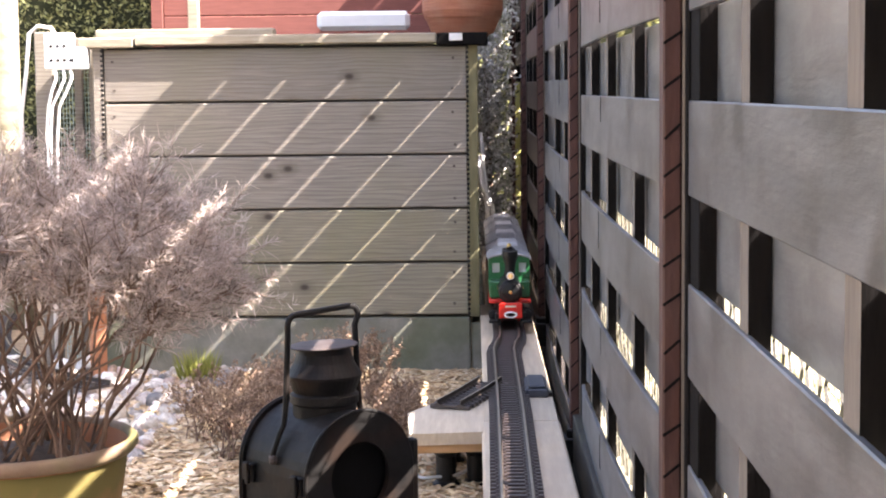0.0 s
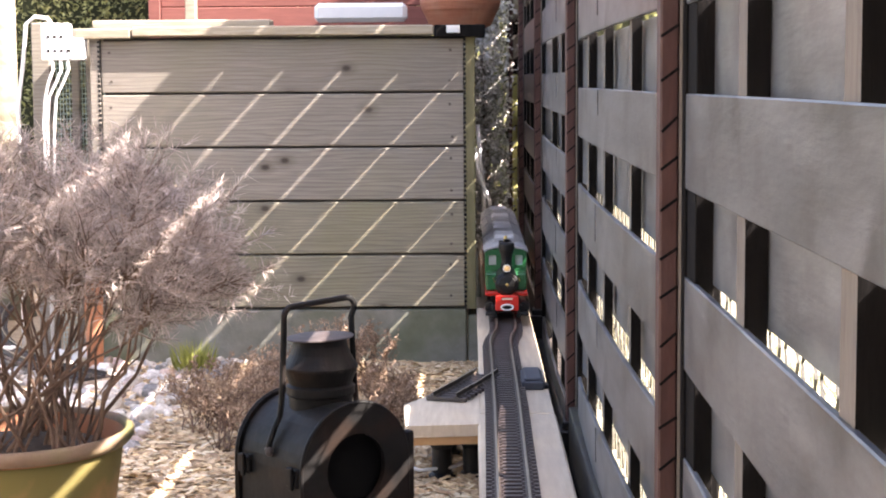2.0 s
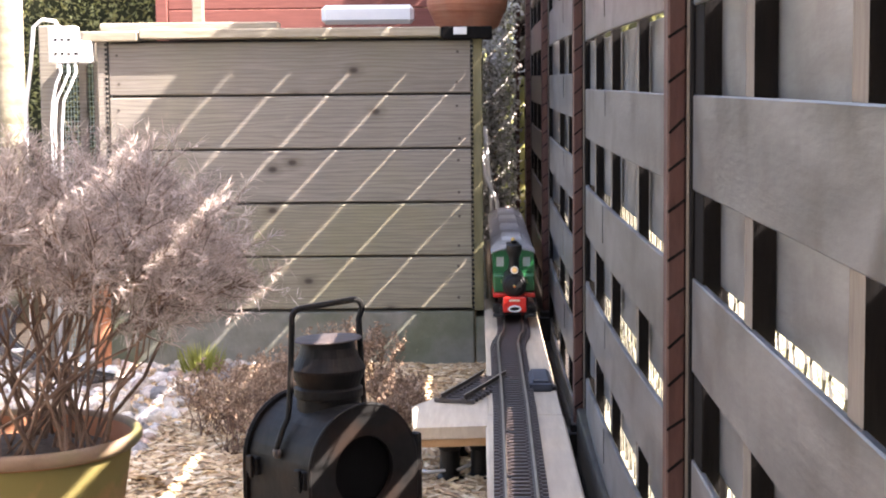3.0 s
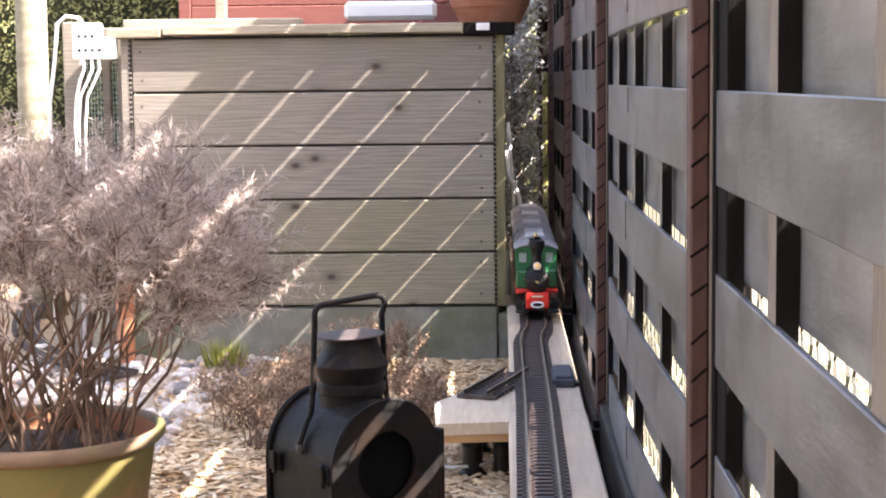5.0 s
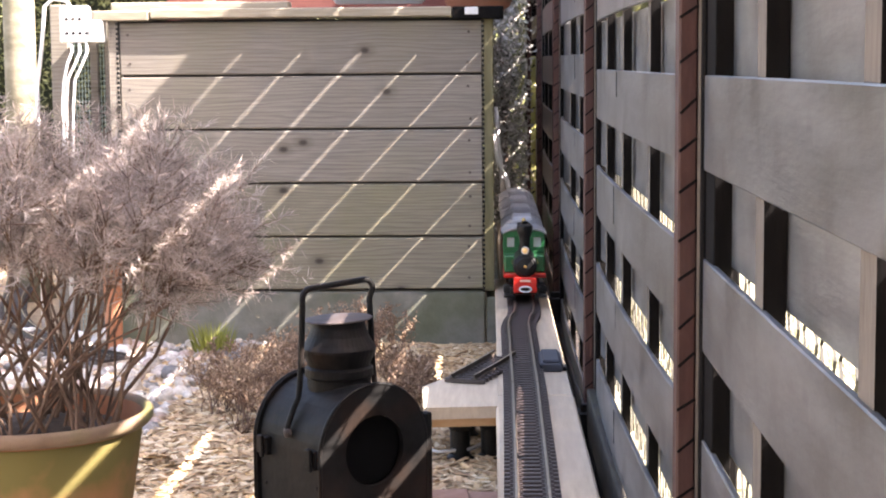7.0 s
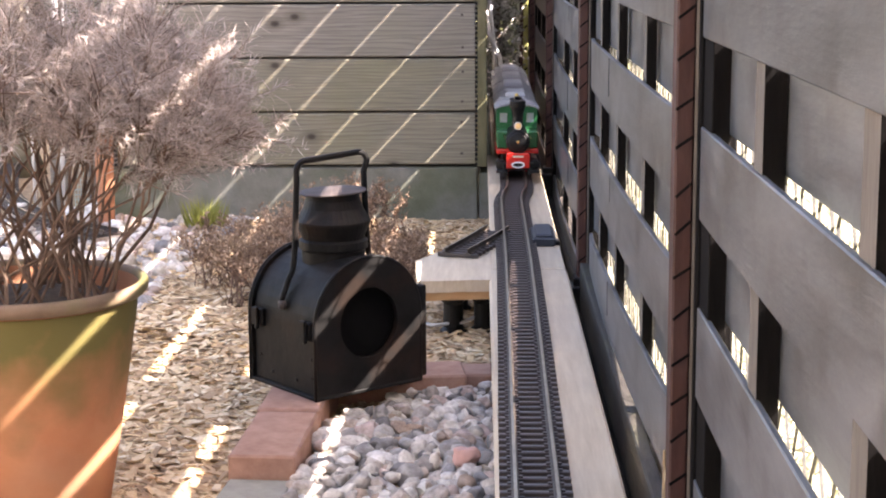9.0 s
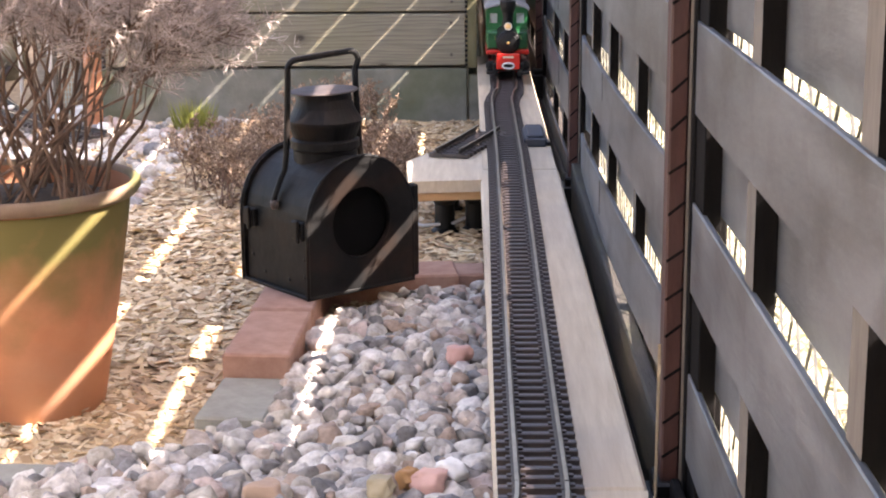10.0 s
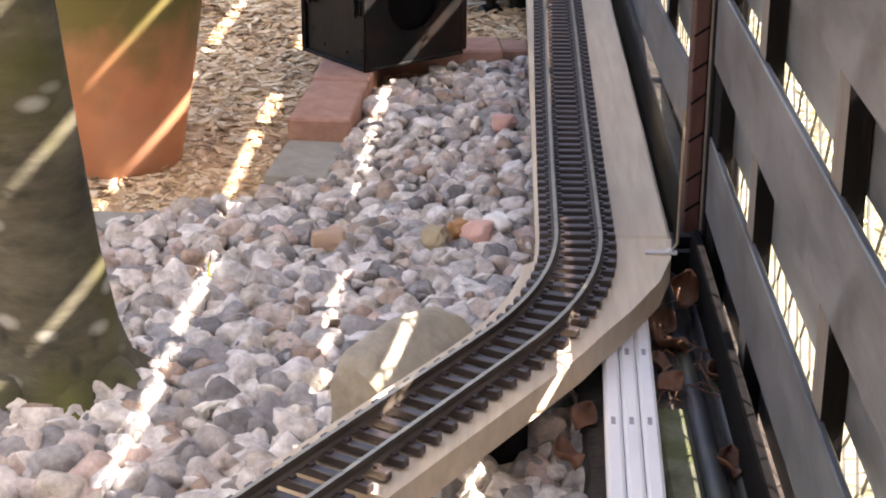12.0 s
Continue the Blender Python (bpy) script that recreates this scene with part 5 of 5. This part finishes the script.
# foliage, post strip and pipes between the raised bed and the fence
rows = []
r = random.Random(77)
for i in range(5600):
    p = Vector((r.gauss(0, 0.05), r.gauss(0, 0.12), r.uniform(0.1, 1.25)))
    rows.append((p, p + rand_dir(0.2, r) * 0.025, 0.006))
ivy = thing("ivy", (0.055, 6.7, -0.12), "dry grey-green ivy in the gap beside the raised bed", "ivy")
M_IVY = material("dry_grey_ivy", (0.24, 0.23, 0.21), (0.62, 0.60, 0.57), 14, 0.9, vary=0.5, islands=True, bump=0, spec=0.1)
soup("foliage", *blades(rows), M_IVY, parent=ivy)
part("stem", tube(bmesh.new(), [(0, 0, 0), (0.01, 0, 0.4), (-0.01, 0.02, 0.9), (0.0, 0, 1.2)], 0.008, 6), M_TWIG, ivy)
far = thing("hedge", (0.6, 9.7, -0.12), "dark green hedge closing the far end of the garden", "hedge")
rows = []
for i in range(2500):
    p = Vector((r.uniform(-1.2, 1.2), r.uniform(-0.2, 0.1), r.uniform(0.0, 2.0)))
    rows.append((p, p + rand_dir(0.3, r) * 0.06, 0.014))
soup("foliage", *blades(rows), M_HEDGE, parent=far)
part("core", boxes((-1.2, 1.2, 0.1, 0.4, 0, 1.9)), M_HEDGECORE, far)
# Yellow stands in for sunlight on a notched fence post.
M_YELLOW = material("sunlit_yellow_strip", (0.33, 0.33, 0.10), (0.44, 0.43, 0.16), 14, 0.7, stretch=(3, 3, 1))
ys_ = thing("yellow_strip", (0.176, 6.9, -0.12), "post strip coloured yellow for sunlight, with dark diagonal marks", "post strip")
part("strip", boxes((-0.008, 0.012, -0.01, 0.01, 0, 0.8), bevel=0.002), M_YELLOW, ys_)
for i in range(9):
    o = new("mark", NOTCH)
    o.parent = ys_
    o.matrix_basis = pose(0.002, -0.0105, 0.08 + 0.085 * i, 0, -42, 0) @ Matrix.Diagonal((0.8, 1, 2.2, 1))
for at, pts in (((0, 6.0, 0), [(0.012, 0.02, 0.42), (0.026, 0, 0.32), (0.064, 0, 0.236), (0.075, -0.01, 0.032)]), ((0, 6.06, 0), [(0.024, 0, 0.5), (0.032, 0, 0.38), (0.045, 0, 0.26), (0.05, 0, 0.032)])):
    wp = thing("white_pipe", at, "white plastic pipe leaning beside the far track", "pipe", "white pipes")
    part("pipe", tube(bmesh.new(), pts, 0.0075, 8), M_WHITE, wp, smooth=True)

# black dimpled membrane at the ends of the planks
DIMPLE = finish(box(bmesh.new(), -0.0035, 0.0035, -0.003, 0.003, -0.00375, 0.00375), "dimple", M_BLACK)
for x in (-1.017, -0.0165):
    m = thing("dimpled_membrane", (x, PY - 0.002, 0.03), "black dimpled membrane strip at the plank ends", "membrane strip")
    for k in range(56):
        o = new("dimple", DIMPLE)
        o.parent = m
        o.location = (0, 0, 0.00775 + k * 0.0133)
tag = thing("label_tag", (-0.065, PY - 0.0315, 0.787), "small white plant label on the rim", "label")
part("tag", boxes((0, 0.036, -0.003, 0, 0, 0.02), bevel=0.001), M_WHITE, tag)

# grey cable beside the platform
cb = thing("cable", (-0.07, 3.15, -0.08), "grey cable looped on the mulch beside the platform", "cable")
M_CABLE = material("grey_cable", (0.5, 0.49, 0.48), (0.6, 0.59, 0.58), 30, 0.5, bump=0)
part("cable", tube(bmesh.new(), [(-0.05, 0.12, 0.012), (-0.07, 0.03, 0.012), (-0.03, -0.03, 0.012), (0.03, -0.02, 0.015), (0.09, 0.03, 0.03), (0.14, 0.08, 0.05)], 0.0035, 8), M_CABLE, cb, smooth=True)

# litter at the fence foot
M_LEAF = material("brown_dead_leaf", (0.085, 0.035, 0.018), (0.16, 0.07, 0.034), 20, 0.6, bump=0.2)


def dead_leaf(at, turn, tilt, size):
    o = thing("dead_leaf", at, "curled brown dead leaf at the fence foot", "leaf", "dead leaves")
    bm = bmesh.new()
    g = [[bm.verts.new((size * 0.45 * math.sin(math.pi * min(1, max(0.04, i / 8))) ** 0.8 * (j - 2) / 2, size * (i / 8 - 0.5), 0.25 * size * ((j - 2) / 2) ** 2 + 0.1 * size * math.sin(i)))
          for j in range(5)] for i in range(9)]
    for a, b in zip(g, g[1:]):
        for k in range(4):
            bm.faces.new((a[k], a[k + 1], b[k + 1], b[k]))
    ob = part("blade", bm, M_LEAF, o, smooth=True)
    ob.modifiers.new("thick", "SOLIDIFY").thickness = 0.0008
    ob.matrix_basis = pose(0, 0, 0, tilt, 20, turn)


for at, turn, tilt, size in (((0.163, 1.462, 0.0), 20, 70, 0.042), ((0.139, 1.36, -0.022), 70, 20, 0.045), ((0.142, 1.42, -0.025), -30, 40, 0.035), ((0.128, 1.31, -0.022), 15, 10, 0.03),
                            ((0.182, 1.3, -0.028), 50, 30, 0.032), ((0.137, 1.26, -0.018), -60, 25, 0.03), ((0.176, 1.12, -0.03), 10, 15, 0.034), ((0.03, 1.13, -0.03), 40, 20, 0.036), ((0.05, 1.2, -0.025), -20, 35, 0.03)):
    dead_leaf(at, turn, tilt, size)
M_MOSS = material("mossy_kerb_concrete", (0.05, 0.055, 0.03), (0.13, 0.135, 0.09), 30, 0.9, bump=0.7, fine=110, blotch=(0.06, 0.075, 0.02), blotch_scale=14, blotch_amount=0.8)
kb = thing("mossy_kerb", (0.138, 0.78, -0.05), "mossy green concrete kerb under the fence", "kerb")
part("kerb", boxes((-0.0215, 0.0095, -0.6, 0.44, -0.05, 0.028), bevel=0.004), M_MOSS, kb)
gb = thing("grass_tuft", (-0.335, 1.45, 0.0), "single green grass blade among the pebbles", "grass")
lowered(gb)
soup("blade", *blades([(Vector((0, 0, 0)), Vector((0.006, 0.01, 0.05)), 0.003), (Vector((0.003, 0, 0)), Vector((0.001, 0.012, 0.035)), 0.002)]), M_GRASS, parent=gb)

# dry grass of the neighbour, seen through the slits
rows = []
r = random.Random(55)
for i in range(9000):
    p = Vector((r.uniform(0.34, 1.2), r.uniform(0.2, 5.0), -0.07))
    rows.append((p, p + rand_dir(0.7, r) * r.uniform(0.03, 0.11), r.uniform(0.0015, 0.005)))
M_DRYGRASS = material("dry_grass", (0.40, 0.39, 0.24), (0.72, 0.69, 0.54), 9, 0.8, vary=0.5, islands=True, bump=0)
tagged(soup("dry_grass", *blades(rows), M_DRYGRASS), "sunlit dry grass behind the fence", "grass", kind="stuff")

# stakes, green mesh and a white cable loop beside the raised bed
ms = thing("mesh_trellis", (-1.1, 4.78, -0.12), "thin wooden stakes with green garden mesh", "trellis")
for x in (-0.012, 0.03):
    part("stake", boxes((x - 0.011, x + 0.011, -0.01, 0.01, 0, 0.93), bevel=0.002), M_PLANK, ms)
M_MESH = material("green_mesh", (0.36, 0.5, 0.45), (0.5, 0.62, 0.57), 20, 0.5, bump=0)
bm = bmesh.new()
for i in range(16):
    tube(bm, [(-0.07 + i * 0.009, 0.012, 0.0), (-0.07 + i * 0.009, 0.012, 0.86)], 0.0011, 4)
for i in range(60):
    tube(bm, [(-0.07, 0.0135, 0.01 + i * 0.0142), (0.066, 0.0135, 0.01 + i * 0.0142)], 0.0011, 4)
part("mesh", bm, M_MESH, ms, "green plastic mesh")
cl = thing("white_cable", (-1.19, 4.7, 0.8), "white cable looped over the wooden stake", "cable")
part("cable", tube(bmesh.new(), [(0.05, -0.03, 0.005), (0.03, -0.03, 0.035), (-0.005, -0.03, 0.04), (-0.03, -0.03, 0.02), (-0.04, -0.03, -0.08), (-0.06, -0.02, -0.2), (-0.07, 0, -0.5), (-0.07, 0, -0.9)], 0.0055, 8), M_WHITE, cl, smooth=True)
tq = thing("small_terracotta_pot", (-1.02, 4.52, ground_z(-1.02, 4.52)), "slim terracotta pot standing before the raised bed", "plant pot")
part("pot_body", lathe(bmesh.new(), [(0.02, 0), (0.022, 0.01), (0.03, 0.5), (0.033, 0.505), (0.033, 0.53), (0.028, 0.532)], 24), M_TERRA, tq, smooth=False)

# bracket with a rod at the board's end
ab = thing("angle_bracket", (0.154, 1.488, 0.0288), "small grey metal angle bracket with a thin rod on the board", "bracket")
part("leg", boxes((-0.028, 0.006, -0.004, 0.004, 0.0005, 0.003)), M_CABLE, ab)
part("rod", tube(bmesh.new(), [(0.0, 0, 0.003), (0.006, 0.002, 0.012), (0.007, 0.004, 0.16)], 0.0016, 6), M_RAIL, ab)
part("screw", lathe(bmesh.new(), [(0.002, 0.003), (0.0032, 0.004), (0.002, 0.0065)], 10, (-0.002, 0, 0)), M_WHITE, ab)

# pine needles and straws in the litter
for i in range(22):
    r2 = random.Random(90 + i)
    o = thing("straw", (r2.uniform(0.125, 0.175), r2.uniform(1.2, 1.5), -0.03), "thin brown straw lying in the litter", "straw", "straws at the fence foot")
    a = r2.uniform(0, 6.28)
    L2 = r2.uniform(0.015, 0.03)
    part("straw_stalk", tube(bmesh.new(), [(-L2 * math.cos(a), -L2 * math.sin(a), 0.0), (0, 0.004, 0.012), (L2 * math.cos(a), L2 * math.sin(a), 0.004)], 0.0008, 4), M_LEAF, o)

# single coloured stones that stand out among the pebbles
for i, (x, y, sz, c, word) in enumerate([(-0.052, 1.60, 0.021, (0.62, 0.38, 0.32), "pink"), (-0.073, 1.605, 0.017, (0.42, 0.22, 0.09), "rust-brown"), (-0.10, 1.58, 0.019, (0.42, 0.345, 0.22), "ochre"),
                                         (-0.03, 1.625, 0.02, (0.82, 0.78, 0.72), "white"), (-0.215, 1.565, 0.022, (0.45, 0.31, 0.22), "brown"), (-0.025, 2.03, 0.018, (0.6, 0.36, 0.31), "pink")]):
    fieldstone((x, y, 0.016), (sz, sz * 0.8, sz * 0.7), 40 * i, word + " rounded stone among the pebbles", material(word.replace("-", "_") + "_stone", c, tuple(min(1, v * 1.2) for v in c), 25, 0.75, bump=0.3), 11 + i)

# larger pale stones behind the pot
M_PALESTONE = material("white_field_stone", (0.62, 0.6, 0.56), (0.8, 0.78, 0.74), 18, 0.8, bump=0.4)
for x, y, sz in ((-1.073, 4.62, 0.034), (-1.13, 4.55, 0.032), (-1.03, 3.95, 0.05), (-1.14, 4.1, 0.032), (-1.14, 3.9, 0.04), (-1.29, 4.62, 0.034), (-0.955, 4.33, 0.026)):
    fieldstone((x, y, -0.085), (sz, sz * 0.7, sz * 0.75), 1000 * x, "white rounded stone behind the plant pot", M_PALESTONE, int(-x * 100), False)
